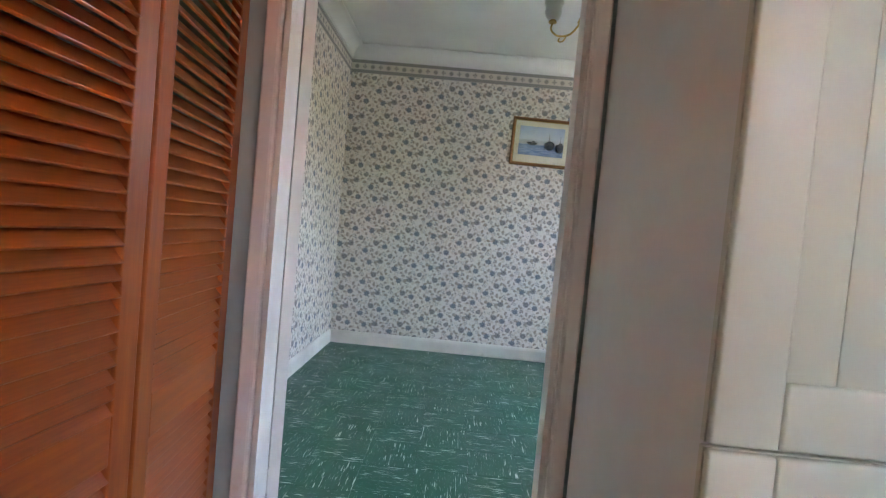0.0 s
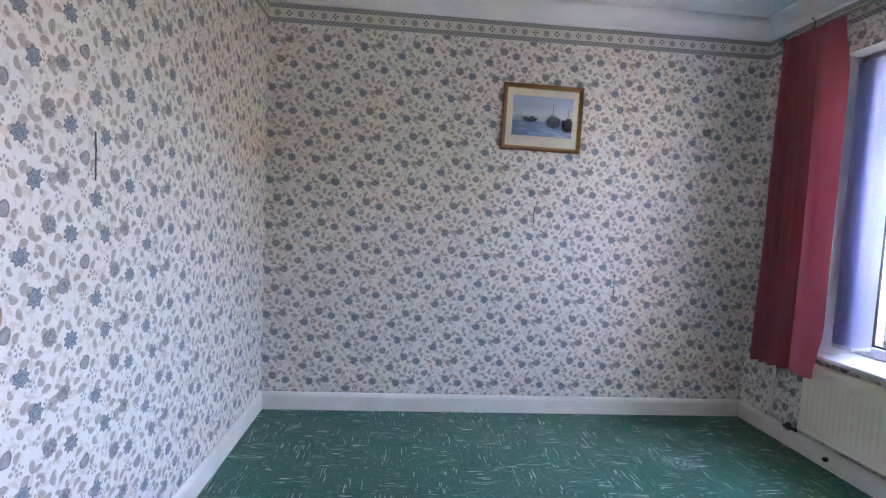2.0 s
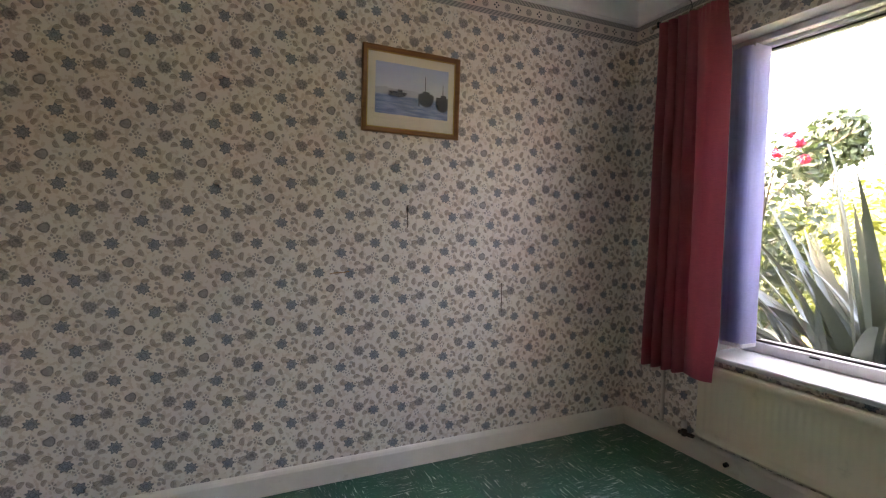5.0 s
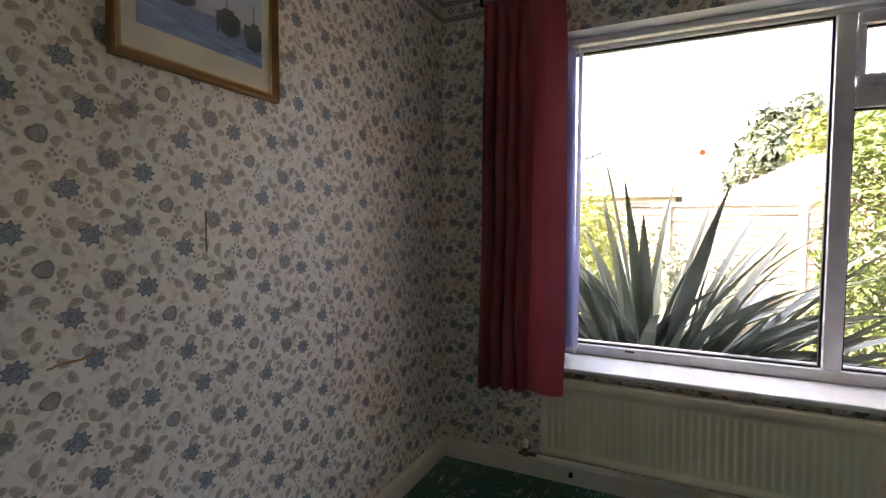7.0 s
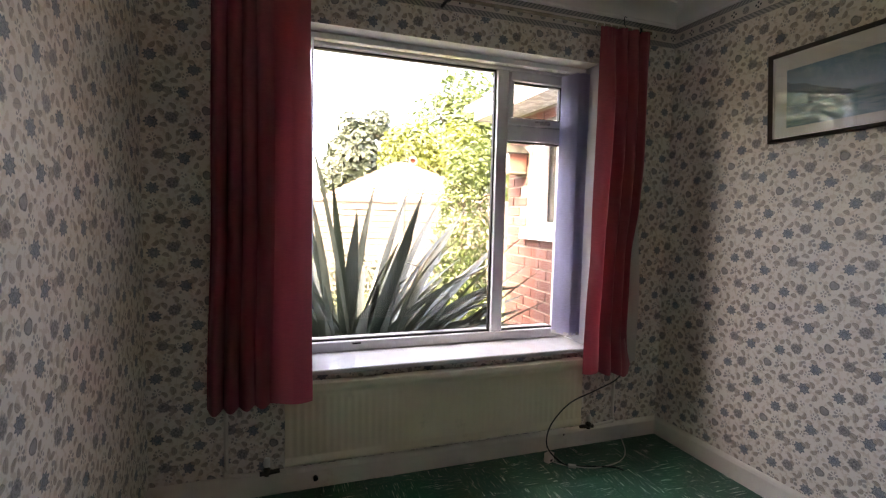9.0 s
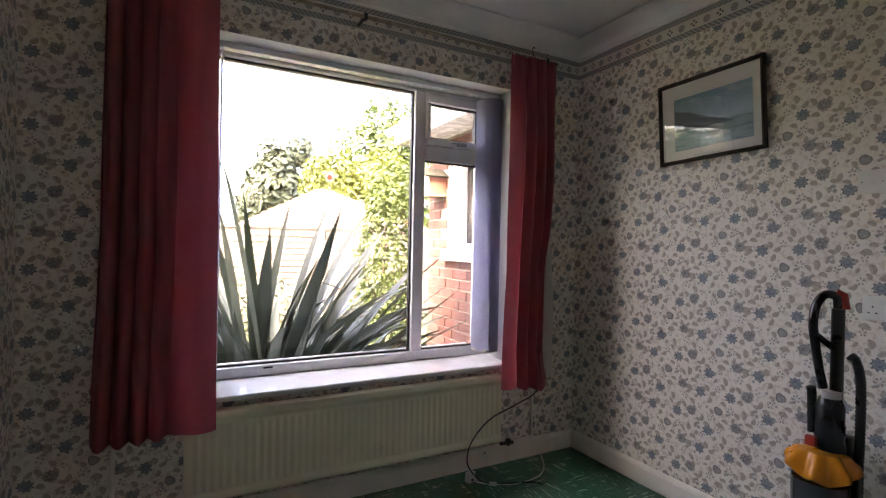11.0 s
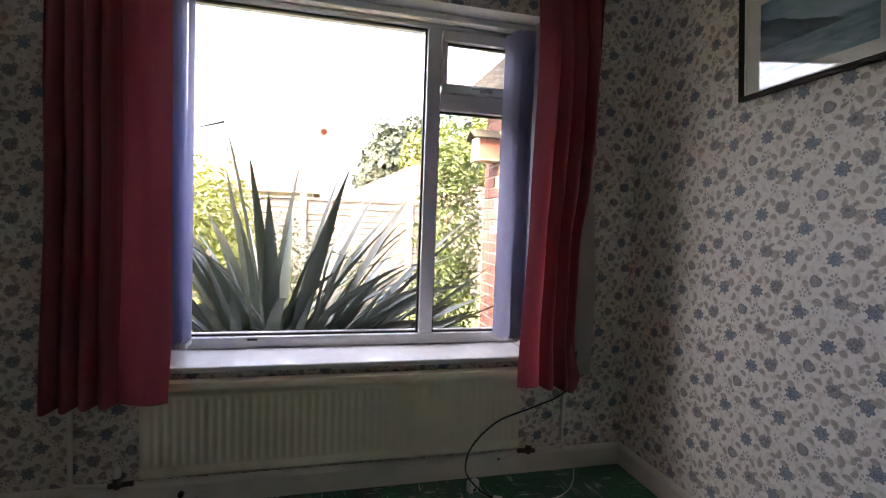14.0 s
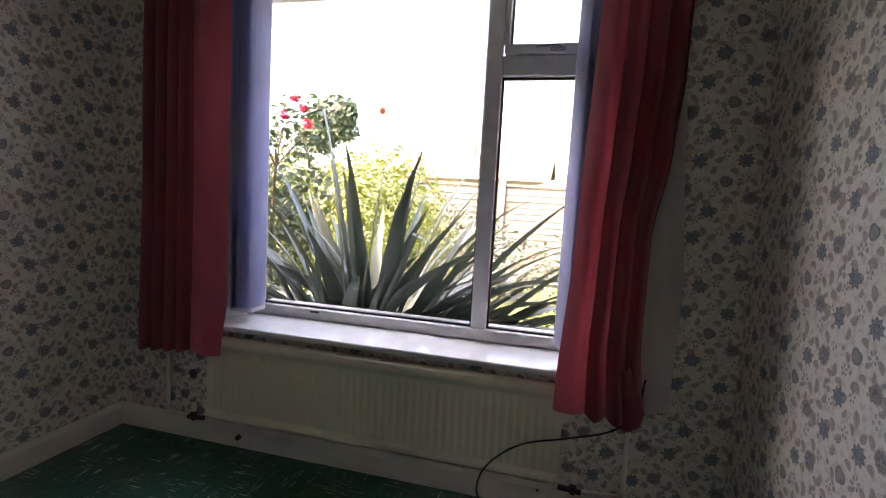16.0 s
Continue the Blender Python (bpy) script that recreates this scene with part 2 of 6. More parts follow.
        ring = n.math("MULTIPLY", n.soft(n.math("ABSOLUTE", n.math("SUBTRACT", rr, 0.66)), 0.2, 0.42, 1.0, 0.0), n.soft(a, -0.3, 0.3))
        dark = top(dark, n.math("MULTIPLY", ring, 1.0 if k > 4 else 0.85))
    for ci, cj, r in ((0.185, 0.02, 0.0068), (0.175, 0.085, 0.0078), (0.03, 0.61, 0.0065), (0.52, 0.55, 0.0072), (0.24, 0.58, 0.0065), (-0.1, 0.93, 0.007), (0.215, 0.045, 0.006), (-0.33, 0.47, 0.006), (-0.36, 0.44, 0.006), (-0.34, 0.40, 0.005), (0.42, 0.42, 0.006), (0.45, 0.45, 0.006), (-0.12, 0.70, 0.006), (-0.09, 0.67, 0.005)):
        p, q = local(ci, cj, r)
        dark = top(dark, n.math("MULTIPLY", inside(radius(p, q), 0.3), 1.0))
    fade = n.ramp(n.noise(c, 90.0, 3), 0.3, 0.7, 0.72, 1.0)
    base = n.mix(n.ramp(n.noise(c, 2.2, 4), 0.3, 0.7), (0.81, 0.755, 0.69), (0.86, 0.81, 0.745))
    base = n.mix(n.math("MULTIPLY", n.soft(n.noise(c, 52.0, 2), 0.50, 0.60), 0.55), base, (0.60, 0.50, 0.40))
    col = n.mix(n.math("MULTIPLY", n.math("MULTIPLY", tan, fade), 0.92), base, (0.33, 0.26, 0.20))
    col = n.mix(n.math("MULTIPLY", n.math("MULTIPLY", grey, fade), 0.95), col, (0.25, 0.235, 0.235))
    col = n.mix(n.math("MULTIPLY", blue, fade), col, (0.145, 0.195, 0.25))
    col = n.mix(n.math("MULTIPLY", pale, 0.3), col, (0.50, 0.47, 0.44))
    col = n.mix(n.math("MULTIPLY", n.math("MULTIPLY", dark, fade), 0.64), col, (0.06, 0.066, 0.076))
    # paper lengths butt every 0.53 m and have lifted a little
    seam = n.math("PINGPONG", u, 0.265)
    lift = n.soft(n.math("ADD", seam, n.math("MULTIPLY", n.noise(c, 5.0, 3), 0.0012)), 0.0006, 0.0016, 1.0, 0.0)
    col = n.mix(n.math("MULTIPLY", lift, 0.3), col, (0.25, 0.2, 0.17))
    n.bump(n.math("ADD", n.math("MULTIPLY", n.noise(c, 300.0, 2), 0.5), n.math("MULTIPLY", n.noise(c, 7.0, 4), 1.5)), 0.12, 0.0015)
    return n.set(col, 0.5)


def border_material():
    """Printed paper border: rope bands above and below, shells and dotted crosses between."""
    n = Nodes("wallpaper_border")
    c = n.coords()
    sep = n.put("ShaderNodeSeparateXYZ", [c])
    u = n.math("ADD", sep.outputs[0], sep.outputs[1])
    v = n.math("SUBTRACT", sep.outputs[2], 2.340)
    av = n.math("ABSOLUTE", v)
    P = 0.132
    up = n.math("FRACT", n.math("MULTIPLY", u, 1 / P))

    def at(centre):
        d = n.math("SUBTRACT", n.math("FRACT", n.math("ADD", up, 0.5 - centre)), 0.5)
        return n.math("MULTIPLY", d, P)

    # dotted cross
    du = at(0.25)
    adu = n.math("ABSOLUTE", du)
    s, t = n.math("MAXIMUM", adu, av), n.math("MINIMUM", adu, av)
    dot = n.math("SQRT", n.math("ADD", n.math("POWER", n.math("SUBTRACT", s, 0.0115), 2.0), n.math("POWER", t, 2.0)))
    cross = n.soft(dot, 0.004, 0.0062, 1.0, 0.0)
    # shell
    dv = n.math("ADD", v, 0.002)
    ds = at(0.75)
    r = n.math("SQRT", n.math("ADD", n.math("MULTIPLY", ds, ds), n.math("MULTIPLY", dv, dv)))
    ribs = n.math("COSINE", n.math("MULTIPLY", n.math("ARCTAN2", ds, n.math("ADD", dv, 0.014)), 16.0))
    shell = n.math("MULTIPLY", n.soft(r, 0.0165, 0.0195, 1.0, 0.0), n.ramp(ribs, -1.0, 1.0, 0.35, 1.0))
    # rope bands
    band = n.soft(n.math("ABSOLUTE", n.math("SUBTRACT", av, 0.0415)), 0.0115, 0.0135, 1.0, 0.0)
    wave = n.math("SINE", n.math("ADD", n.math("MULTIPLY", u, 2 * math.pi / 0.024), n.math("MULTIPLY", av, 330.0)))
    line = n.soft(n.math("ABSOLUTE", n.math("SUBTRACT", av, 0.0285)), 0.0006, 0.0016, 1.0, 0.0)
    rope = n.math("MULTIPLY", band, n.ramp(wave, -1.0, 1.0, 0.45, 1.0))
    base = n.mix(n.ramp(n.noise(c, 4.0, 4), 0.3, 0.7), (0.66, 0.60, 0.53), (0.72, 0.67, 0.60))
    col = n.mix(n.math("MULTIPLY", rope, 0.95), base, (0.165, 0.17, 0.18))
    col = n.mix(n.math("MULTIPLY", line, 0.8), col, (0.12, 0.12, 0.13))
    col = n.mix(shell, col, (0.19, 0.18, 0.175))
    col = n.mix(cross, col, (0.04, 0.045, 0.055))
    n.bump(n.noise(c, 300.0, 2), 0.1)
    return n.set(col, 0.6)


def vinyl_material():
    """Marbled green vinyl tile with long cream streaks along its own x."""
    n = Nodes("green_vinyl_tile")
    info = n.t.nodes.new("ShaderNodeObjectInfo")
    c = n.coords()
    off = n.put("ShaderNodeCombineXYZ", [n.math("MULTIPLY", info.outputs["Random"], 37.0), n.math("MULTIPLY", info.outputs["Random"], 91.0), 0.0]).outputs[0]
    v = n.vec("ADD", c, off)
    streak = n.noise(n.stretch(v, 10.0, 150.0, 1.0), 1.0, 2.0, 0.5)
    patch = n.noise(n.stretch(v, 7.0, 17.0, 1.0), 1.0, 2.0)
    mask = n.math("MULTIPLY", n.soft(streak, 0.60, 0.635), n.soft(patch, 0.47, 0.56))
    fine = n.math("MULTIPLY", n.soft(n.noise(n.stretch(v, 24.0, 330.0, 1.0), 1.0, 1.0), 0.65, 0.69), 0.35)
    green = n.mix(n.ramp(n.noise(n.stretch(v, 6.0, 40.0, 1.0), 1.0, 4.0), 0.3, 0.7), (0.016, 0.095, 0.060), (0.030, 0.145, 0.090))
    col = n.mix(n.ramp(info.outputs["Random"], 0.0, 1.0, 0.0, 0.35), green, (0.018, 0.11, 0.07))
    col = n.mix(n.math("MULTIPLY", n.math("MAXIMUM", mask, fine), 0.9), col, (0.80, 0.83, 0.74))
    g = n.put("ShaderNodeNewGeometry").outputs["Position"]
    worn = n.soft(n.noise(g, 2.6, 6, 0.65), 0.56, 0.75, 0.0, 0.22)
    col = n.mix(worn, col, (0.16, 0.22, 0.18))
    scuff = n.vec("DISTANCE", n.stretch(g, 1.0, 1.6, 0.0), (1.47, 4.75 * 1.6, 0))
    col = n.mix(n.math("MULTIPLY", n.soft(scuff, 0.02, 0.16, 1.0, 0.0), n.soft(n.noise(g, 60.0, 4), 0.42, 0.62, 0.0, 0.75)), col, (0.5, 0.55, 0.5))
    n.bump(n.math("ADD", n.noise(g, 9.0, 3), n.math("MULTIPLY", n.noise(g, 160.0, 2), 0.15)), 0.10, 0.002)
    return n.set(col, n.ramp(n.noise(g, 5.0, 5), 0.3, 0.7, 0.28, 0.5))


def wood_material(name, a, b, axis=2, scale=1.0, rough=0.4, coat=0.0):
    n = Nodes(name)
    c = n.coords()
    s = [34.0, 34.0, 34.0]
    s[axis] = 2.2
    g = n.noise(n.stretch(c, *[k * scale for k in s]), 1.0, 5.0, 0.6)
    f = n.noise(n.stretch(c, *[k * scale * 6 for k in s]), 1.0, 2.0)
    col = n.mix(n.ramp(n.math("ADD", n.math("MULTIPLY", g, 0.8), n.math("MULTIPLY", f, 0.2)), 0.32, 0.68), a, b)
    n.bump(f, 0.1, 0.001)
    return n.set(col, n.ramp(g, 0.3, 0.7, rough - 0.06, rough + 0.08), Coat_Weight=coat)


def fabric_material(name, color, rough=0.9, weave=900.0, thin=0.0):
    n = Nodes(name)
    c = n.coords()
    w = n.math("MULTIPLY", n.math("SINE", n.math("MULTIPLY", n.put("ShaderNodeSeparateXYZ", [c]).outputs[2], weave)), 0.5)
    slub = n.noise(n.stretch(c, 40.0, 40.0, 500.0), 1.0, 2.0)
    fade = n.noise(n.stretch(c, 9.0, 9.0, 1.3), 1.0, 4.0)
    dark, light = tuple(v * 0.78 for v in color), tuple(min(1, v * 1.15) for v in color)
    col = n.mix(n.ramp(n.math("ADD", n.math("MULTIPLY", slub, 0.35), n.math("MULTIPLY", fade, 0.65)), 0.35, 0.65), dark, light)
    n.bump(n.math("ADD", w, slub), 0.12, 0.0006)
    mat = n.set(col, rough, Sheen_Weight=0.25, Sheen_Roughness=0.5)
    if thin:
        tr = n.put("ShaderNodeBsdfTranslucent", {"Color": col})
        mx = n.put("ShaderNodeMixShader", {0: thin, 1: n.bsdf.outputs[0], 2: tr.outputs[0]})
        n.t.links.new(mx.outputs[0], n.t.nodes["Material Output"].inputs[0])
    return mat


def glass_material(name, tint=(0.96, 0.98, 0.97), ior=1.5):
    n = Nodes(name)
    lw = n.put("ShaderNodeLayerWeight", {"Blend": 0.5})
    r0 = ((ior - 1) / (ior + 1)) ** 2
    fr = n.math("ADD", r0, n.math("MULTIPLY", n.math("POWER", lw.outputs["Facing"], 5.0), 1 - r0))
    tr = n.put("ShaderNodeBsdfTransparent", {"Color": (*tint, 1)})
    gl = n.put("ShaderNodeBsdfGlossy", {"Color": (1, 1, 1, 1), "Roughness": 0.0})
    mx = n.put("ShaderNodeMixShader", {0: fr, 1: tr.outputs[0], 2: gl.outputs[0]})
    n.t.links.new(mx.outputs[0], n.t.nodes["Material Output"].inputs[0])
    return n.mat


def leaf_material(name, a, b, thin=0.3, rough=0.5):
    n = Nodes(name)
    g = n.put("ShaderNodeNewGeometry")
    c = n.coords()
    f = n.math("ADD", n.math("MULTIPLY", g.outputs["Random Per Island"], 0.6), n.math("MULTIPLY", n.noise(c, 3.0, 3), 0.4))
    col = n.mix(f, a, b)
    n.set(col, rough)
    tr = n.put("ShaderNodeBsdfTranslucent", {"Color": col})
    mx = n.put("ShaderNodeMixShader", {0: thin, 1: n.bsdf.outputs[0], 2: tr.outputs[0]})
    n.t.links.new(mx.outputs[0], n.t.nodes["Material Output"].inputs[0])
    return n.mat


def brick_material():
    n = Nodes("red_brick")
    info = n.t.nodes.new("ShaderNodeObjectInfo")
    c = n.put("ShaderNodeNewGeometry").outputs["Position"]
    r = info.outputs["Random"]
    col = n.mix(r, (0.105, 0.044, 0.037), (0.175, 0.082, 0.068))
    col = n.mix(n.soft(n.noise(c, 30.0, 5, 0.7), 0.45, 0.7, 0, 0.6), col, (0.19, 0.085, 0.072))
    n.bump(n.noise(c, 140.0, 4), 0.5, 0.003)
    return n.set(col, 0.9)


def picture_material(name, x0, x1, z0, z1, build):
    n = Nodes(name)
    c = n.coords()
    sep = n.put("ShaderNodeSeparateXYZ", [c])
    u, v = n.ramp(sep.outputs[0], x0, x1), n.ramp(sep.outputs[2], z0, z1)
    return n.set(build(n, c, u, v), 0.55)


WALLPAPER, BORDER, VINYL = wallpaper_material(), border_material(), vinyl_material()
GLOSS_WHITE = painted("cream_white_gloss_paint", (0.77, 0.75, 0.69), 0.5, 0.05, 5.0, 0.05, (0.50, 0.45, 0.36))
WHITE_SKIRT = painted("white_skirting_paint", (0.82, 0.78, 0.70), 0.4, 0.05, 5.0, 0.05, (0.55, 0.49, 0.41))
CEILING = painted("white_ceiling_emulsion", (0.86, 0.85, 0.85), 0.85, 0.03, 2.0, 0.1)
COVING = painted("white_coving_paint", (0.86, 0.85, 0.84), 0.6, 0.03, 3.0, 0.05)
HALL_BLUE = painted("blue_green_wall_paint", (0.34, 0.44, 0.41), 0.6, 0.05, 3.0, 0.1)
HALL_BEIGE = painted("greige_cupboard_side", (0.70, 0.71, 0.64), 0.55, 0.04, 2.0, 0.12)
HALL_WALL = painted("hall_cream_emulsion", (0.68, 0.67, 0.61), 0.8, 0.04, 2.0, 0.1)
HALL_FLOOR = painted("brown_hall_carpet", (0.15, 0.125, 0.105), 0.95, 0.12, 40.0, 0.6)
CREAM_DOOR = painted("cream_cupboard_paint", (0.56, 0.57, 0.43), 0.45, 0.03, 3.0, 0.04)
UPVC = painted("white_upvc", (0.80, 0.81, 0.83), 0.25, 0.02, 4.0, 0.02)
SILL = painted("white_gloss_sill", (0.80, 0.80, 0.79), 0.16, 0.03, 7.0, 0.05, (0.6, 0.58, 0.54))
RAD_PAINT = painted("ivory_radiator_enamel", (0.84, 0.77, 0.61), 0.35, 0.04, 4.0, 0.04, (0.55, 0.48, 0.37))
# black rubber, also used as painted darkness in holes and behind window glass
GASKET_AND_DARK = painted("gasket_and_dark_openings", (0.012, 0.012, 0.014), 0.6, 0.1, 20.0, 0.05)
LOUVRE = wood_material("orange_varnished_pine", (0.28, 0.060, 0.008), (0.44, 0.118, 0.020), 2, 1.0, 0.42, 0.2)
LOUVRE_SLAT = wood_material("orange_varnished_slat", (0.26, 0.056, 0.008), (0.42, 0.112, 0.020), 0, 1.0, 0.42, 0.2)
OAK = wood_material("brown_oak_frame", (0.22, 0.085, 0.024), (0.36, 0.165, 0.052), 0, 1.4, 0.4, 0.2)
DARK_WOOD = wood_material("dark_stained_frame", (0.018, 0.012, 0.009), (0.050, 0.032, 0.022), 0, 1.4, 0.4, 0.2)
CURTAIN = fabric_material("raspberry_curtain_cloth", (0.53, 0.135, 0.165), 0.85, 900.0, 0.11)
LINING = fabric_material("white_curtain_lining", (0.76, 0.73, 0.69), 0.9, 1200.0, 0.25)
BLIND = fabric_material("lilac_blind_cloth", (0.70, 0.70, 0.85), 0.8, 1500.0, 0.6)
GLASS = glass_material("window_glass", (0.88, 0.90, 0.89))
PICTURE_GLASS = glass_material("picture_glass", (1, 1, 1), 1.6)
BRICK = brick_material()
MORTAR = painted("pale_mortar", (0.30, 0.27, 0.23), 0.95, 0.1, 30.0, 0.4)
nb = Nodes("polished_brass")
BRASS = nb.set(nb.mix(nb.ramp(nb.noise(nb.coords(), 40.0, 3), 0.3, 0.7), (0.42, 0.27, 0.08), (0.66, 0.46, 0.17)), 0.28, 1.0)
ns = Nodes("worn_steel")
STEEL = ns.set(ns.mix(ns.ramp(ns.noise(ns.coords(), 60.0, 3), 0.3, 0.7), (0.32, 0.32, 0.33), (0.55, 0.55, 0.56)), 0.35, 1.0)
nt = Nodes("tarnished_rail")
TARNISHED = nt.set(nt.mix(nt.ramp(nt.noise(nt.coords(), 30.0, 3), 0.3, 0.7), (0.26, 0.21, 0.15), (0.42, 0.36, 0.27)), 0.5, 0.4)
ng = Nodes("gilt_edge")
GILT = ng.set((0.55, 0.38, 0.14), 0.38, 0.9)
MAT_CREAM = painted("cream_mount_board", (0.86, 0.81, 0.68), 0.85, 0.02, 8.0, 0.04)
MAT_WHITE = painted("white_mount_board", (0.84, 0.83, 0.80), 0.85, 0.02, 8.0, 0.04)
PLASTIC_WHITE = painted("white_plastic", (0.76, 0.75, 0.71), 0.35, 0.02, 8.0, 0.02)
BLACK_PLASTIC = painted("black_plastic", (0.007, 0.007, 0.008), 0.28, 0.1, 12.0, 0.04)
GREY_PLASTIC = painted("dark_grey_plastic", (0.016, 0.016, 0.019), 0.32, 0.1, 12.0, 0.04)
SILVER_PLASTIC = painted("silver_plastic", (0.42, 0.42, 0.43), 0.3, 0.03, 9.0, 0.03)
ORANGE_PLASTIC = painted("amber_yellow_plastic", (0.78, 0.27, 0.012), 0.3, 0.04, 10.0, 0.03)
RED_PLASTIC = painted("red_plastic", (0.36, 0.03, 0.02), 0.35, 0.04, 10.0, 0.03)
VALVE = painted("tarnished_valve", (0.07, 0.05, 0.035), 0.5, 0.2, 60.0, 0.2)


# ---------------------------------------------------------------- structure: the room
def wall_with_hole(axis, a0, a1, b0, b1, z1, hole):
    """A wall of thickness a0..a1 that runs b0..b1, with one opening (b, b, z, z)."""
    bm = bmesh.new()
    h0, h1, hz0, hz1 = hole

    def add(b_lo, b_hi, z_lo, z_hi):
        if axis == "x":
            box(bm, a0, a1, b_lo, b_hi, z_lo, z_hi)
        else:
            box(bm, b_lo, b_hi, a0, a1, z_lo, z_hi)

    add(b0, h0, -0.3, z1)
    add(h1, b1, -0.3, z1)
    add(h0, h1, hz1, z1)
    if hz0 > -0.25:
        add(h0, h1, -0.3, hz0)
    return bm


T = 0.12
BRICK_FLAT = painted("red_brickwork", (0.27, 0.11, 0.075), 0.9, 0.15, 20.0, 0.5)
structure("wall_north", bbox(X0 - T, XO, Y1, Y1 + 0.3, -0.3, H), WALLPAPER, "floral papered wall with a printed border", "wall")
structure("wall_west", bbox(X0 - T, X0, HALL, Y1, -0.3, H), WALLPAPER, "floral papered wall beside the open door", "wall")
we = structure("wall_east", wall_with_hole("x", X1, XO, Y0 - T, Y1, H, (WY0, WY1, WZ0 - 0.032, WZ1)), [WALLPAPER, BRICK_FLAT, COVING], "floral papered window wall", "wall")
by_normal(we, 0, 1, 1)
for p in we.data.polygons:      # plastered reveals
    if abs(p.normal[0]) < 0.5 and WY0 - 0.01 < p.center[1] < WY1 + 0.01 and p.center[2] > 0.5 and p.center[2] < WZ1 + 0.01:
        p.material_index = 2
ws = structure("wall_south", wall_with_hole("y", HALL, Y0, X0, X1, H, (DX0 - 0.03, DX1 + 0.03, -0.3, DZ + 0.03)), [WALLPAPER, HALL_BLUE], "floral papered wall with the doorway", "wall")
by_normal(ws, 1, -1, 1)
structure("ceiling", bbox(X0 - T, XO, HALL, Y1 + 0.3, H, H + 0.12), CEILING, "plain white painted ceiling", "ceiling")


def run(profile, axis, fixed, sign, b0, b1, mitre=(0, 0)):
    """A moulding: profile of (out, z) pairs, drawn along a wall whose face lies at fixed; mitre: how the ends follow the profile."""
    bm = bmesh.new()
    ends = []
    for b, s in ((b0, mitre[0]), (b1, mitre[1])):
        row = []
        for o, z in profile:
            a, w = fixed + sign * o, b + s * o
            row.append(bm.verts.new((a, w, z) if axis == "x" else (w, a, z)))
        ends.append(row)
    k = len(profile)
    for i in range(k):
        bm.faces.new((ends[0][i], ends[0][(i + 1) % k], ends[1][(i + 1) % k], ends[1][i]))
    bm.faces.new(ends[0][::-1])
    bm.faces.new(ends[1])
    bmesh.ops.recalc_face_normals(bm, faces=list(bm.faces))
    return bm


CB, CO = 2.393, 0.10
cove = [(0.0, CB), (0.012, CB), (0.014, CB + 0.012)] + [(CO - 0.012 - (CO - 0.03) * math.cos(a), CB + 0.014 + (H - CB - 0.026) * math.sin(a)) for a in [math.pi / 2 * k / 8 for k in range(9)]] + [(CO, H - 0.010), (CO, H - 0.001), (0.0, H - 0.001)]
SIDES = (("north", "y", Y1, -1, X0, X1, (1, -1)), ("south", "y", Y0, 1, X0, X1, (1, -1)), ("east", "x", X1, -1, Y0, Y1, (1, -1)), ("west", "x", X0, 1, Y0, Y1, (1, -1)))
skirt = [(0.0, 0.0), (0.017, 0.0), (0.017, 0.085), (0.012, 0.098), (0.006, 0.105), (0.0, 0.107)]
strip = [(0.0, 2.284), (0.0015, 2.284), (0.0015, 2.394), (0.0, 2.394)]
for nm, ax, fx, sg, b0, b1, mt in SIDES:
    structure("coving", run(cove, ax, fx, sg, b0, b1, mt), COVING, "white moulded plaster coving", "coving", True)
    structure("trim", run(strip, ax, fx, sg, b0, b1, mt), BORDER, "grey and cream wallpaper border with shells", "wallpaper border")
    if nm == "south":
        structure("baseboard", run(skirt, ax, fx, sg, b0, DX0 - 0.075, (1, 0)), WHITE_SKIRT, "white painted skirting board", "baseboard")
        structure("baseboard", run(skirt, ax, fx, sg, DX1 + 0.075, b1, (0, -1)), WHITE_SKIRT, "white painted skirting board", "baseboard")
    else:
        structure("baseboard", run(skirt, ax, fx, sg, b0, b1, mt), WHITE_SKIRT, "white painted skirting board, scuffed", "baseboard")

floor = structure("floor", bbox(X0 - T, XO - 0.02, HALL, Y1 + 0.1, -0.3, -0.004), painted("tile_adhesive", (0.03, 0.05, 0.04), 0.8, 0.1, 10, 0.1), "green streaked vinyl tile floor", "floor")

# ---------------------------------------------------------------- structure: doorway and door
door_frame = tagged(new("door_1"), "white panelled door standing wide open against the wall", "door", "", "structure")
lin = bmesh.new()
box(lin, DX0 - 0.029, DX0, HALL - 0.002, Y0 + 0.002, 0, DZ)
box(lin, DX1, DX1 + 0.029, HALL - 0.002, Y0 + 0.002, 0, DZ)
box(lin, DX0 - 0.029, DX1 + 0.029, HALL - 0.002, Y0 + 0.002, DZ, DZ + 0.029)
part("door_lining", lin, GLOSS_WHITE, door_frame)
stp = bmesh.new()
for a, b, c_, d, e in ((DX0, DX0 + 0.014, 0, DZ - 0.012, -0.012), (DX1 - 0.012, DX1, 0, DZ - 0.012, 0.004), (DX0, DX1, DZ - 0.012, DZ, 0.004)):
    box(stp, a, b, HALL + e, HALL + 0.078, c_, d)
part("door_stop", stp, GLOSS_WHITE, door_frame)
arch = [(0.0, 0.0), (0.046, 0.0), (0.046, 0.009), (0.044, 0.014), (0.039, 0.017), (0.010, 0.018), (0.004, 0.016), (0.0, 0.010)]


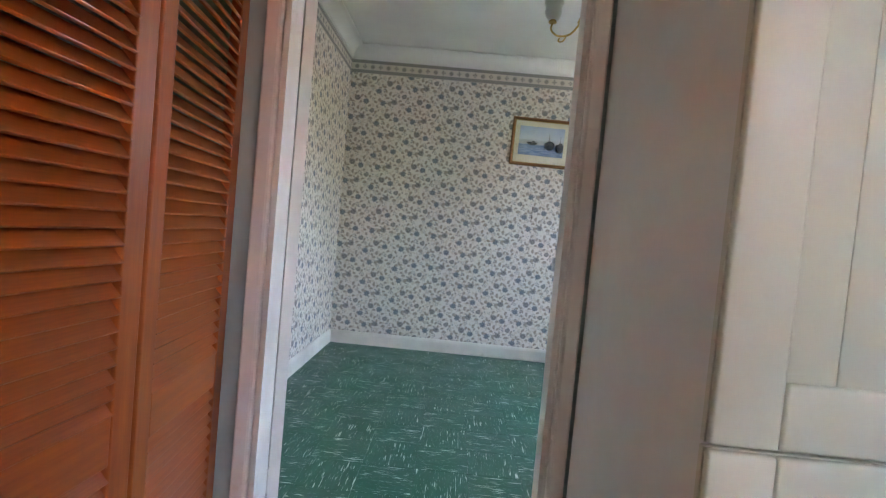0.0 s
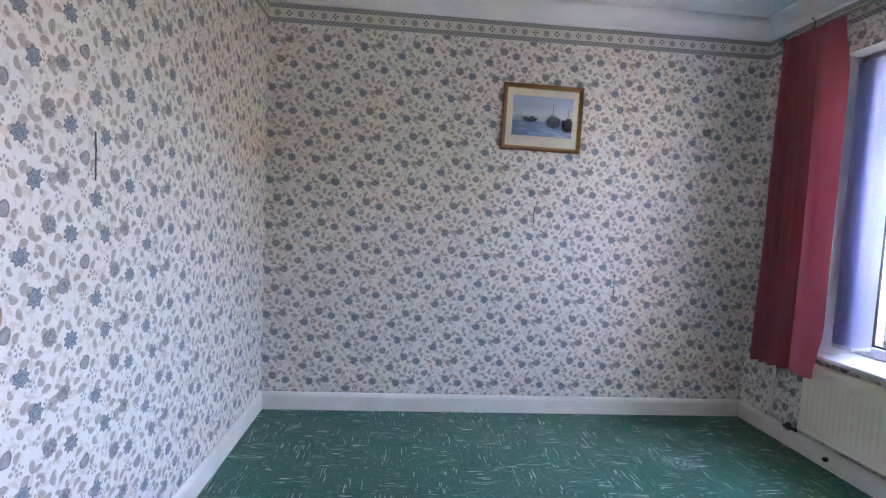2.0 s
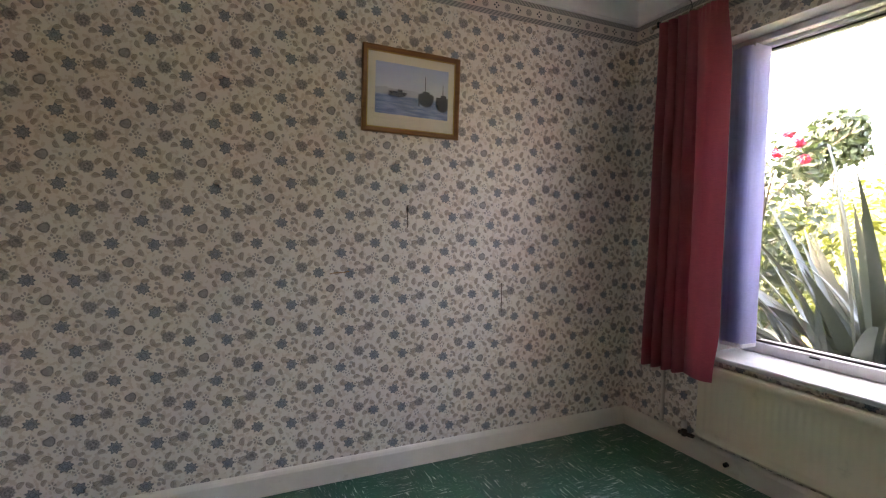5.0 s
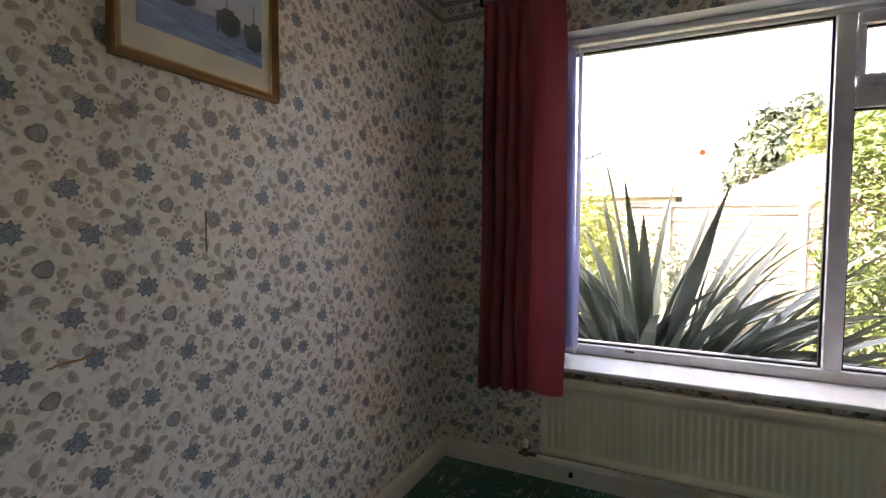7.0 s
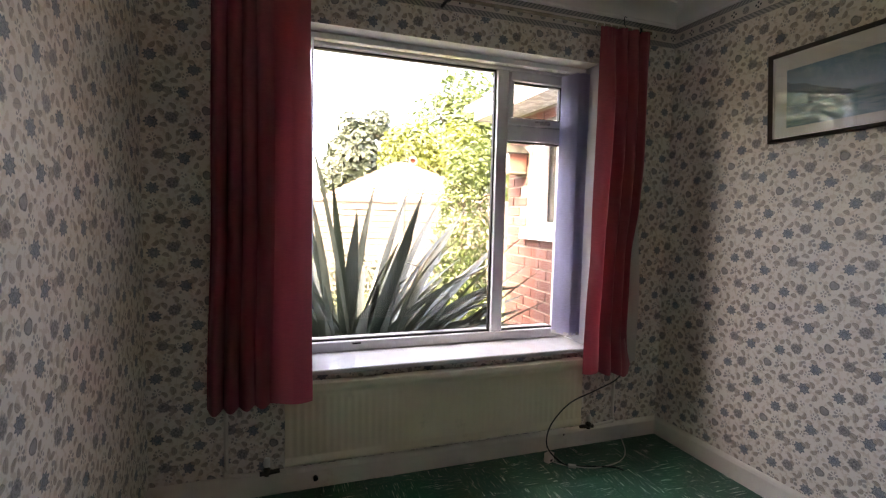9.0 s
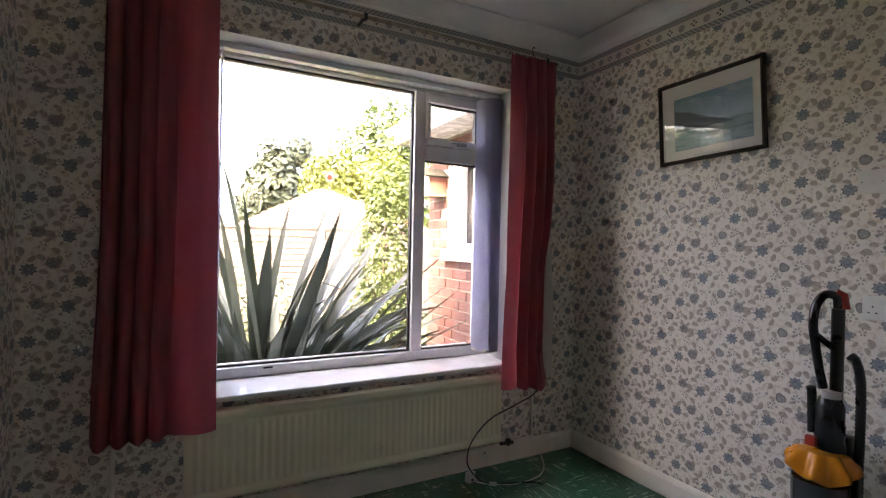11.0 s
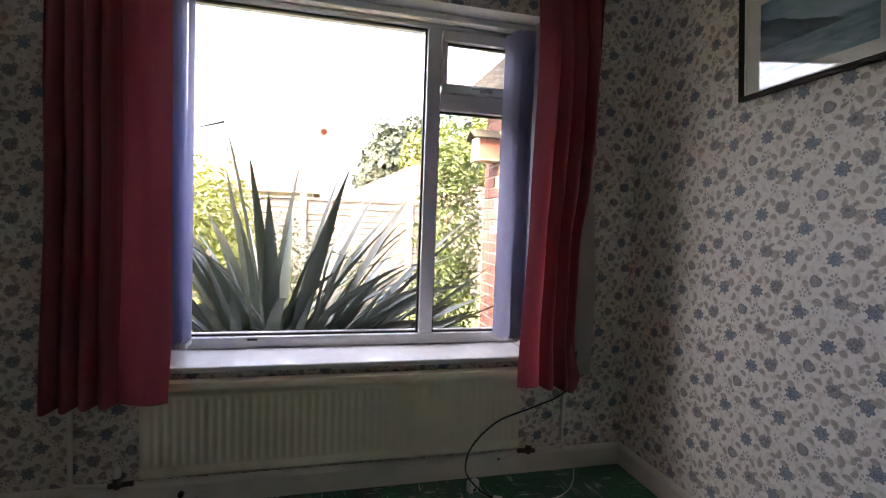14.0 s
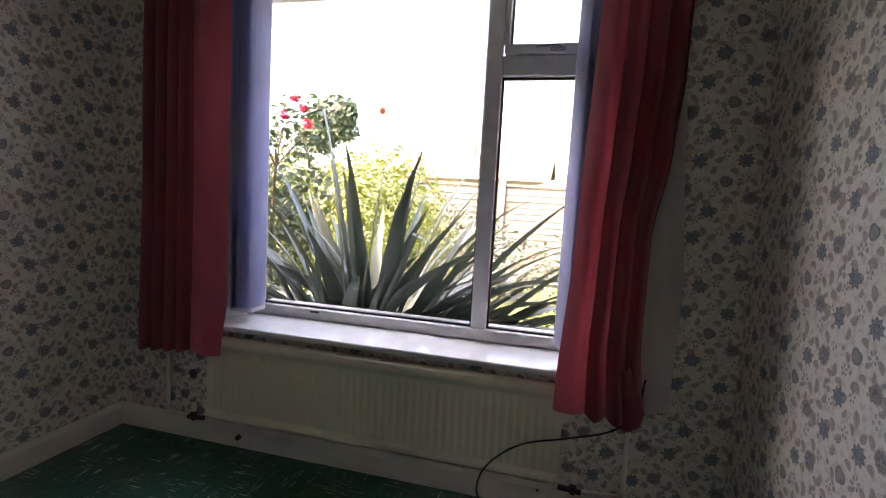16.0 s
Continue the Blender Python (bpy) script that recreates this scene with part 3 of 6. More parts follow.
def architrave(face, sign):
    bm = bmesh.new()
    loops = []
    for w, o in arch:
        y = face + sign * o
        x0, x1, z1 = DX0 - 0.006 - w, DX1 + 0.006 + w, DZ + 0.006 + w
        loops.append([bm.verts.new(p) for p in ((x0, y, 0), (x0, y, z1), (x1, y, z1), (x1, y, 0))])
    for a, b in zip(loops, loops[1:] + loops[:1]):
        for k in range(3):
            bm.faces.new((a[k], a[k + 1], b[k + 1], b[k]))
    for k in (0, 3):
        bm.faces.new([lp[k] for lp in loops])
    bmesh.ops.recalc_face_normals(bm, faces=list(bm.faces))
    return bm


part("architrave", architrave(HALL - 0.003, -1), GLOSS_WHITE, door_frame)
part("architrave", architrave(Y0 + 0.003, 1), GLOSS_WHITE, door_frame)
sp = bmesh.new()
box(sp, DX1 - 0.003, DX1 + 0.001, Y0 - 0.032, Y0 - 0.004, 0.93, 1.00)
box(sp, DX1 - 0.010, DX1 - 0.002, Y0 - 0.006, Y0 + 0.012, 0.945, 0.985)
part("strike_plate", sp, STEEL, door_frame, "steel strike plate")
# the leaf, swung through about 130 degrees until it nearly meets the wall
LEAF = pose(DX0 - 0.006, Y0 + 0.032, 0.006, 0, 0, 128.5)
leaf_bm = bmesh.new()
LW, LT, LH = 0.760, 0.035, 1.975
box(leaf_bm, 0, LW, -LT, 0, 0, LH)
leaf = part("door_leaf", leaf_bm, GLOSS_WHITE, door_frame, "white painted flush door leaf", False, LEAF)
for zc in (0.22, 1.75):
    hb = joined(tube([(-0.004, 0.004, zc - 0.038), (-0.004, 0.004, zc + 0.038)], 0.005, 8), bbox(-0.002, 0.03, -0.001, 0.0015, zc - 0.038, zc + 0.038))
    part("hinge", hb, GLOSS_WHITE, leaf, "painted-over butt hinge")
for sgn, yk in ((-1, -LT), (1, 0.0)):
    kb = lathe([(0.024, 0.0), (0.025, 0.004), (0.012, 0.008), (0.008, 0.014), (0.009, 0.022), (0.020, 0.030), (0.0255, 0.040), (0.024, 0.050), (0.014, 0.056), (0.0, 0.057)], 20,
               Matrix.Translation((LW - 0.055, yk, 0.985)) @ Matrix.Rotation(radians(90 * (1 if sgn < 0 else -1)), 4, "X"))
    part("door_knob", kb, BRASS, leaf, "brass door knob", True)

# ---------------------------------------------------------------- structure: the hall behind the door
structure("hall_floor", bbox(-1.25, 1.75, -1.0, HALL, -0.3, 0.0), HALL_FLOOR, "brown hall carpet", "floor")
structure("hall_ceiling", bbox(-1.25, 1.75, -1.0, HALL, 2.40, 2.52), CEILING, "plain white hall ceiling", "ceiling")
# the two openings are unseen, added so sky light reaches the cupboard and louvres
structure("wall_hall_west", wall_with_hole("x", -1.25, -1.13, -1.0, HALL, 2.4, (0.30, 0.375, 0.95, 2.05)), HALL_WALL, "plain hall wall with a narrow slot added to let in light", "wall")
structure("wall_hall_east", wall_with_hole("x", 1.63, 1.75, -1.0, HALL, 2.52, (-0.35, 0.42, 0.95, 2.05)), HALL_WALL, "plain hall wall with an opening added to let in light", "wall")
structure("wall_hall_south", bbox(-1.25, 1.75, -1.12, -1.0, -0.3, 2.52), HALL_WALL, "plain hall wall", "wall")
structure("wall_hall_return", bbox(X1, X1 + 0.4, HALL - 0.3, HALL, -0.3, H), HALL_WALL, "plain wall", "wall")

# ---------------------------------------------------------------- window
win = tagged(new("window_1"), "white plastic framed window looking on to a garden", "window", "", "structure")
FX0, FX1 = 2.455, 2.525


def bar(name, y0, y1, z0, z1, x0=FX0, x1=FX1, bev=0.006):
    return part(name, bbox(x0, x1, y0, y1, z0, z1, bev), UPVC, win, "", True)


bar("window_frame", WY0, WY1, WZ0 + 0.001, 0.628)
bar("window_frame", WY0, WY1, 2.118, WZ1 - 0.001)
bar("window_frame", 4.788, WY1 - 0.001, 0.629, 2.117)
bar("window_frame", WY0 + 0.001, 3.228, 0.629, 2.117)
bar("mullion", 3.617, 3.685, 0.629, 2.117)
bar("transom", 3.229, 3.616, 1.730, 1.815)
# top light: its own sash, proud of the frame
for a, b, c_, d in ((3.235, 3.61, 1.817, 1.857), (3.235, 3.61, 2.060, 2.112), (3.590, 3.614, 1.858, 2.059), (3.235, 3.268, 1.858, 2.059)):
    bar("sash", a, b, c_, d, FX0 - 0.014, FX1 - 0.01)


def gasket(y0, y1, z0, z1, x):
    bm = bmesh.new()
    w = 0.008
    for a, b, c_, d in ((y0, y1, z0, z0 + w), (y0, y1, z1 - w, z1), (y0, y0 + w, z0 + w, z1 - w), (y1 - w, y1, z0 + w, z1 - w)):
        box(bm, x - 0.004, x + 0.02, a, b, c_, d)
    return part("gasket", bm, GASKET_AND_DARK, win, "black rubber gasket")


for a, b, c_, d, x in ((3.686, 4.787, 0.629, 2.117, 2.484), (3.229, 3.616, 0.629, 1.729, 2.484), (3.269, 3.589, 1.858, 2.059, 2.474)):
    gasket(a, b, c_, d, x)
    g = part("pane", bbox(x + 0.004, x + 0.008, a + 0.004, b - 0.004, c_ + 0.004, d - 0.004), GLASS, win)
    g.visible_shadow = False
hd = joined(bbox(2.424, 2.441, 3.36, 3.42, 1.825, 1.845, 0.003), tube(spline([(2.425, 3.38, 1.838), (2.405, 3.385, 1.838), (2.398, 3.42, 1.836), (2.398, 3.475, 1.832)]), 0.006, 8))
part("window_handle", hd, STEEL, win, "metal casement handle", True)
for yy, zz in ((4.46, 0.617), (3.9, 0.617)):
    part("drain_cap", bbox(FX0 - 0.003, FX0 + 0.002, yy - 0.022, yy + 0.022, zz - 0.006, zz + 0.002), GASKET_AND_DARK if yy > 4.2 else UPVC, win)
sb = bbox(2.180, FX0 + 0.01, WY0 - 0.004, WY1 - 0.001, WZ0 - 0.026, WZ0, 0.009, 3)
part("window_sill", sb, SILL, win, "white gloss painted window board")
# outside sill
part("outer_sill", bbox(FX1, XO + 0.06, WY0, WY1, WZ0 - 0.03, WZ0 + 0.03, 0.005), UPVC, win)
# round window sticker
st = thing("window_sticker", "small round red and white sticker stuck on the window pane", "sticker", pose(2.4865, 4.162, 1.586, 0, -90, 0))
part("disc", lathe([(0.0, 0.0), (0.026, 0.0), (0.026, 0.0008), (0.0, 0.0008)], 24), leaf_material("pale_sticker", (0.84, 0.79, 0.68), (0.88, 0.83, 0.72), 0.9), st)
part("centre", lathe([(0.0, 0.001), (0.013, 0.001), (0.012, 0.0022), (0.0, 0.0026)], 20), leaf_material("red_sticker", (0.78, 0.36, 0.26), (0.72, 0.30, 0.22), 0.9), st, "red sticker centre")

# ---------------------------------------------------------------- hall things
def louvre_leaf(m, w=0.585, h=1.96):
    """One leaf of a louvred bifold door; local x runs along the leaf, -y faces the hall."""
    ob = thing("louvre_door", "orange varnished pine louvred bifold door, nearly closed", "louvre door", m, "bifold wardrobe doors")
    st, th = 0.052, 0.028
    part("stile", bbox(0, st, 0, th, 0, h, 0.003), LOUVRE, ob)
    part("stile", bbox(w - st, w, 0, th, 0, h, 0.003), LOUVRE, ob)
    rails = ((0, 0.13), (0.553, 0.642), (h - 0.075, h))
    for a, b in rails:
        part("rail", bbox(st + 0.0005, w - st - 0.0005, 0.001, th - 0.001, a, b, 0.002), LOUVRE_SLAT, ob)
    slat = bmesh.new()
    R = Matrix.Rotation(radians(-50), 4, "X")
    box(slat, st - 0.003, w - st + 0.003, -0.0205, 0.0205, -0.0032, 0.0032, R)
    bmesh.ops.bevel(slat, geom=[e for e in slat.edges if abs(e.verts[0].co.x - e.verts[1].co.x) > 0.1], offset=0.0012, segments=1, affect="EDGES")
    me = bpy.data.meshes.new("slat")
    slat.to_mesh(me)
    slat.free()
    me.materials.append(LOUVRE_SLAT)
    for lo, hi in ((0.13, 0.553), (0.642, h - 0.075)):
        k = int((hi - lo) / 0.0295)
        for q in range(k):
            shared("slat", me, ob, pose(0, th / 2, lo + (hi - lo) * (q + 0.5) / k, random.uniform(-0.8, 0.8), 0, 0))
    return ob


PB, PA = Vector((-0.464, 2.546)), Vector((-0.425, 2.122))
PC = Vector((-0.450, 1.690))


def leaf_pose(a, b):
    d = b - a
    return pose(a[0], a[1], 0.02, 0, 0, math.degrees(math.atan2(d[1], d[0])))


bif1 = louvre_leaf(leaf_pose(PB, PA), (PB - PA).length - 0.004)
bif2 = louvre_leaf(leaf_pose(PA + (PC - PA).normalized() * 0.003, PC), (PC - PA).length - 0.004)
for yy, ob in ((0.02, bif1),):
    for zc in (0.3, 1.0, 1.72):
        part("hinge", bbox((PB - PA).length - 0.03, (PB - PA).length - 0.002, -0.002, 0.001, zc - 0.03, zc + 0.03), BRASS, ob, "small brass hinge")
# wardrobe recess behind the louvres; its walls are added to keep hall light out
wr = bmesh.new()
box(wr, -1.13, -0.40, 1.61, 1.675, 0.0, 2.40)
box(wr, -0.82, -0.80, 1.676, 2.552, 0.0, 2.40)
box(wr, -0.49, -0.445, 1.676, 2.552, 2.0, 2.40)
structure("wall_wardrobe", wr, HALL_BLUE, "blue green painted wardrobe recess", "wall")

# tall cream cupboard beside the door; its side panel faces the doorway
CX, CY = 0.528, 1.842
cup = thing("tall_cupboard", "tall cream painted cupboard with grooved panelled doors", "cupboard", pose(CX, CY, 0))
part("body", bbox(-0.011, 0.98, 0.0, HALL - CY - 0.022, 0.0, 2.39), HALL_BEIGE, cup, "plain greige side panel")


def panel_door(z0, z1, x0=-0.050, x1=0.47):
    """A framed door with a sunk, vertically grooved panel; its front faces -y."""
    d = part("door", bbox(x0, x1, -0.010, -0.001, z0, z1), CREAM_DOOR, cup, "cream painted panelled door")
    s = 0.082
    for n_, a, b, c_, e in (("stile", x0, x0 + s, z0, z1), ("stile", x1 - s, x1, z0, z1), ("rail", x0 + s + 0.0004, x1 - s - 0.0004, z0, z0 + s), ("rail", x0 + s + 0.0004, x1 - s - 0.0004, z1 - s, z1)):
        part(n_, bbox(a, b, -0.022, -0.0101, c_, e, 0.005, 3), CREAM_DOOR, d, "", True)
    k, w = 6, (x1 - x0 - 2 * s)
    for q in range(k):
        a = x0 + s + w * q / k
        part("plank", bbox(a + 0.0001, a + w / k - 0.0001, -0.0165, -0.0101, z0 + s - 0.004, z1 - s + 0.004, 0.0016), CREAM_DOOR, d, "", True)
    return d


panel_door(0.812, 2.34)
panel_door(0.10, 0.806)
panel_door(0.812, 2.34, 0.474, 0.985)
panel_door(0.10, 0.806, 0.474, 0.985)

# ---------------------------------------------------------------- curtains, pole and blinds
POLE_X, POLE_Z = 2.118, 2.300
pole = thing("curtain_pole", "slim brass curtain rail above the window", "curtain rail", pose(0, 0, 0))
part("rod", tube([(POLE_X, 2.945, POLE_Z), (POLE_X, 5.165, POLE_Z - 0.004)], 0.0085, 12), TARNISHED, pole, "tarnished brass rod", True)
for ye, s in ((2.945, -1), (5.165, 1)):
    part("finial", lathe([(0.009, 0), (0.013, 0.004), (0.015, 0.012), (0.012, 0.022), (0.0, 0.026)], 14, Matrix.Translation((POLE_X, ye, POLE_Z)) @ Matrix.Rotation(radians(-90 * s), 4, "X")), PLASTIC_WHITE, pole, "white plastic end stop", True)
for yb in (3.02, 4.105, 5.12):
    bk = joined(bbox(POLE_X - 0.012, POLE_X + 0.012, yb - 0.008, yb + 0.008, POLE_Z - 0.016, POLE_Z + 0.014, 0.003), bbox(POLE_X + 0.0125, X1 - 0.0015, yb - 0.006, yb + 0.006, POLE_Z - 0.006, POLE_Z + 0.006, 0.002))
    part("bracket", bk, GREY_PLASTIC, pole, "dark metal bracket")


def along(ctrl, t):
    """A value at t on a smooth line through (t, value) pairs."""
    for (t0, v0), (t1, v1) in zip(ctrl, ctrl[1:]):
        if t <= t1:
            f = (t - t0) / (t1 - t0)
            return v0 + (v1 - v0) * f * f * (3 - 2 * f)
    return ctrl[-1][1]


def drape(edge_a, edge_b, z0, z1, xc, folds, flat, amp, seed, curl_a=((0, 0), (1, 0)), curl_b=((0, 0), (1, 0)), nu=132, nv=48, hem=0.0):
    """A hanging cloth whose two side edges follow (t, y) lines from head to foot; round folds with sharp grooves over the first part, a flat panel past it."""
    rnd = random.Random(seed)
    ph = [rnd.uniform(0, 6.28) for _ in range(6)]
    bm = bmesh.new()
    grid = []
    for j in range(nv + 1):
        t = j / nv
        ya, yb = along(edge_a, t), along(edge_b, t)
        row = []
        for i in range(nu + 1):
            s = i / nu
            ed = 4 * s * (1 - s)
            ss = s + ed * (0.020 * math.sin(2 * math.pi * 1.7 * s + ph[0]) + 0.012 * math.sin(2.4 * t + 5 * s + ph[1]))
            turn = folds * min(ss, flat) / flat + 0.75 * max(0.0, ss - flat) / (1 - flat)
            a = amp * (0.55 + 0.45 * min(1.0, t * 2.2)) * (0.8 + 0.3 * math.sin(4.1 * s + ph[2])) * (1.0 if ss < flat else 1.0 - 0.55 * (ss - flat) / (1 - flat))
            w = 2 * abs(math.sin(math.pi * turn + 0.22 * math.sin(2.2 * t + ph[3]))) ** 0.75 - 1
            x = xc - a * w + 0.002 * math.sin(9 * s + ph[4] + 5 * t)
            x += along(curl_a, t) * max(0.0, 1 - s / 0.22) ** 1.5 + along(curl_b, t) * max(0.0, 1 - (1 - s) / 0.22) ** 1.5
            if t < 0.04:        # gathered heading
                x += 0.005 * math.sin(2 * math.pi * 13 * s) * (1 - t / 0.04)
            z = z1 + (z0 - z1) * t + 0.004 * t * math.sin(2 * math.pi * turn + 1.0) + hem * t * (s - 0.5)
            row.append(bm.verts.new((x, ya + (yb - ya) * ss, z)))
        grid.append(row)
    for j in range(nv):
        for i in range(nu):
            bm.faces.new((grid[j][i], grid[j + 1][i], grid[j + 1][i + 1], grid[j][i + 1]))
    bmesh.ops.solidify(bm, geom=list(bm.faces), thickness=0.0022)
    return bm


def hook(y, ob):
    c = [(POLE_X, y, POLE_Z + 0.010), (POLE_X - 0.011, y, POLE_Z), (POLE_X, y, POLE_Z - 0.011), (POLE_X + 0.004, y, POLE_Z - 0.028)]
    part("hook", tube(spline(c, 4), 0.002, 6), PLASTIC_WHITE, ob, "white plastic curtain hook")


cur1 = thing("curtain", "raspberry red lined curtain drawn back beside the window", "curtain", pose(0, 0, 0), "pair of curtains")
part("cloth", drape(((0, 5.105), (0.5, 5.115), (1, 5.140)), ((0, 4.722), (0.5, 4.715), (1, 4.712)), 0.462, 2.287, 2.100, 4.0, 0.58, 0.040, 3,
                    curl_b=((0, 0.02), (0.15, 0.062), (0.85, 0.055), (1, 0.012)), hem=0.012), CURTAIN, cur1, "", True)
part("lining", drape(((0, 5.09), (1, 5.115)), ((0, 4.76), (1, 4.845)), 0.485, 2.270, 2.168, 4.0, 0.58, 0.006, 3, hem=0.012), LINING, cur1, "white curtain lining", True)
for q in range(9):
    hook(5.10 - 0.042 * q, cur1)
cur2 = thing("curtain", "raspberry red lined curtain with its hem caught up, white lining showing", "curtain", pose(0, 0, 0), "pair of curtains")
part("cloth", drape(((0, 2.955), (0.35, 2.955), (0.48, 2.970), (0.65, 3.006), (0.85, 3.002), (1, 2.970)), ((0, 3.275), (0.2, 3.240), (0.6, 3.262), (1, 3.296)), 0.448, 2.290, 2.104, 3.0, 0.66, 0.036, 8,
                    curl_a=((0, 0.0), (0.4, 0.01), (0.7, 0.055), (1, 0.075)), curl_b=((0, 0.01), (0.2, 0.06), (0.7, 0.03), (1, 0.008)), hem=0.02), CURTAIN, cur2, "", True)
for q in range(8):
    hook(3.30 - 0.045 * q, cur2)


def lining_flap():
    """The loose edge of lining that hangs out past the red cloth lower down."""
    bm = bmesh.new()
    rows = []
    for j in range(29):
        t = j / 28
        z = 1.80 + (0.462 - 1.80) * t
        edge = along(((0, 2.965), (0.25, 2.925), (0.7, 2.890), (1, 2.898)), t)
        rows.append([bm.verts.new((2.186 + 0.010 * math.sin(2.5 * s + 2 * t) - 0.012 * t * s, 3.07 + (edge - 3.07) * s, z + 0.02 * s * t)) for s in [k / 10 for k in range(11)]])
    for a, b in zip(rows, rows[1:]):
        for k in range(10):
            bm.faces.new((a[k], b[k], b[k + 1], a[k + 1]))
    bmesh.ops.solidify(bm, geom=list(bm.faces), thickness=0.0018)
    return bm


part("lining", lining_flap(), LINING, cur2, "white curtain lining", True)
tuck = bmesh.new()
rows = []
for j in range(13):
    t = j / 12
    rows.append([tuck.verts.new((2.088 - 0.022 * math.sin(math.pi * s) + 0.018 * t, 3.085 - 0.10 * s * (0.35 + 0.65 * t), 0.63 - 0.17 * t - 0.05 * math.sin(math.pi * s) * t + 0.03 * s)) for s in [k / 10 for k in range(11)]])
for a, b in zip(rows, rows[1:]):
    for k in range(10):
        tuck.faces.new((a[k], b[k], b[k + 1], a[k + 1]))
bmesh.ops.solidify(tuck, geom=list(tuck.faces), thickness=0.002)
part("tucked_hem", tuck, CURTAIN, cur2, "caught up corner of the hem", True)
# S hooks hanging on the rail
for yh in (3.115, 4.92):
    sh = thing("wire_hook", "dark bent wire hook on the curtain rail", "hook", pose(POLE_X, yh, POLE_Z))
    part("wire", tube(spline([(-0.010, 0, -0.03), (-0.012, 0, 0.0), (0, 0, 0.0105), (0.004, 0.006, 0.035), (-0.004, 0.010, 0.058), (-0.016, 0.006, 0.05)], 6), 0.0022, 6), GREY_PLASTIC, sh)

HB = thing("blind_headrail", "white vertical blind headrail under the lintel", "blind rail", pose(0, 0, 0))
part("rail", bbox(2.325, 2.365, WY0 + 0.01, WY1 - 0.01, 2.108, 2.137, 0.004), UPVC, HB, "", True)


def blind_stack(y_from, step, k, turn, label):
    ob = thing("vertical_blind", label, "blind", pose(0, 0, 0), "stacked vertical blind slats")
    bm = bmesh.new()
    n = 8
    cols = []
    for i in range(n + 1):
        s = i / n - 0.5
        x = 0.120 * s
        b = 0.004 * math.cos(math.pi * s)
        cols.append((bm.verts.new((x, b, 0.0)), bm.verts.new((x, b, 1.475))))
    for a, b in zip(cols, cols[1:]):
        bm.faces.new((a[0], b[0], b[1], a[1]))
    bmesh.ops.solidify(bm, geom=list(bm.faces), thickness=0.0008)
    first = part("slat", bm, BLIND, ob, "", True, pose(2.345, y_from, 0.625, 0, 0, turn))
    w0 = part("weight", bbox(-0.055, 0.055, -0.003, 0.003, -0.006, 0.012, 0.001), PLASTIC_WHITE, first, "white bottom weight")
    for q in range(1, k):
        tn = turn + random.uniform(-9, 9)
        o = shared("slat", first.data, ob, pose(2.345 + random.uniform(-0.004, 0.004), y_from + step * q, 0.625, random.uniform(-0.4, 0.4), random.uniform(-0.3, 0.3), tn))
        shared("weight", w0.data, o, Matrix.Identity(4))
    ch = joined(*[tube(spline([(2.292, y_from + step * q, 0.632), (2.290, y_from + step * (q + 0.5), 0.616), (2.292, y_from + step * (q + 1), 0.632)], 4), 0.0022, 6) for q in range(k - 1)])
    part("chain", ch, PLASTIC_WHITE, ob, "white bead chain")
    return ob


blind_stack(4.815, -0.0125, 10, 6.0, "lilac vertical blind slats bunched at the window side")
blind_stack(3.222, 0.0080, 10, 20.0, "lilac vertical blind slats bunched behind the curtain")
bl = part("cord", tube([(2.395, 4.735, 2.1), (2.395, 4.737, 0.7)], 0.0015, 6), PLASTIC_WHITE, HB, "white pull cord")

# ---------------------------------------------------------------- radiator and pipes
rad = thing("radiator", "ivory enamelled panel radiator under the window", "radiator", pose(0, 0, 0))
RY0, RY1, RZ0, RZ1, RX = 3.258, 4.828, 0.142, 0.522, 2.156


def panel_section():
    """The pressed front: shallow upright flutes between plain rolled edges."""
    bm = bmesh.new()
    k = 47
    ys, xs = [], []
    for q in range(k):
        a = RY0 + 0.02 + (RY1 - RY0 - 0.04) * q / k
        w = (RY1 - RY0 - 0.04) / k
        for f, d in ((0.0, 0.0), (0.22, 0.0), (0.36, 0.0022), (0.80, 0.0022), (0.94, 0.0)):
            ys.append(a + w * f)
            xs.append(d)
    ys = [RY0] + ys + [RY1]
    xs = [0.0] + xs + [0.0]
    lev = [(RZ0, 0.0, 0.022), (RZ0 + 0.004, 0.0, 0.004), (RZ0 + 0.014, 0.0, -0.006), (RZ0 + 0.030, 0.0, -0.007), (RZ0 + 0.042, 0.0, 0.0), (RZ0 + 0.05, 0.0, 0.0), (RZ0 + 0.062, 1.0, 0.0), (RZ1 - 0.075, 1.0, 0.0), (RZ1 - 0.058, 0.0, 0.0), (RZ1 - 0.045, 0.0, 0.0), (RZ1 - 0.036, 0.0, -0.007), (RZ1 - 0.018, 0.0, -0.010), (RZ1 - 0.004, 0.0, -0.003), (RZ1, 0.0, 0.012), (RZ1 - 0.002, 0.0, 0.040)]
    rows = [[bm.verts.new((RX + 0.003 + d * f + o, y, z)) for y, d in zip(ys, xs)] for z, f, o in lev]
    for a, b in zip(rows, rows[1:]):
        for i in range(len(ys) - 1):
            bm.faces.new((a[i], a[i + 1], b[i + 1], b[i]))
    bmesh.ops.recalc_face_normals(bm, faces=list(bm.faces))
    bmesh.ops.solidify(bm, geom=list(bm.faces), thickness=-0.003)
    return bm


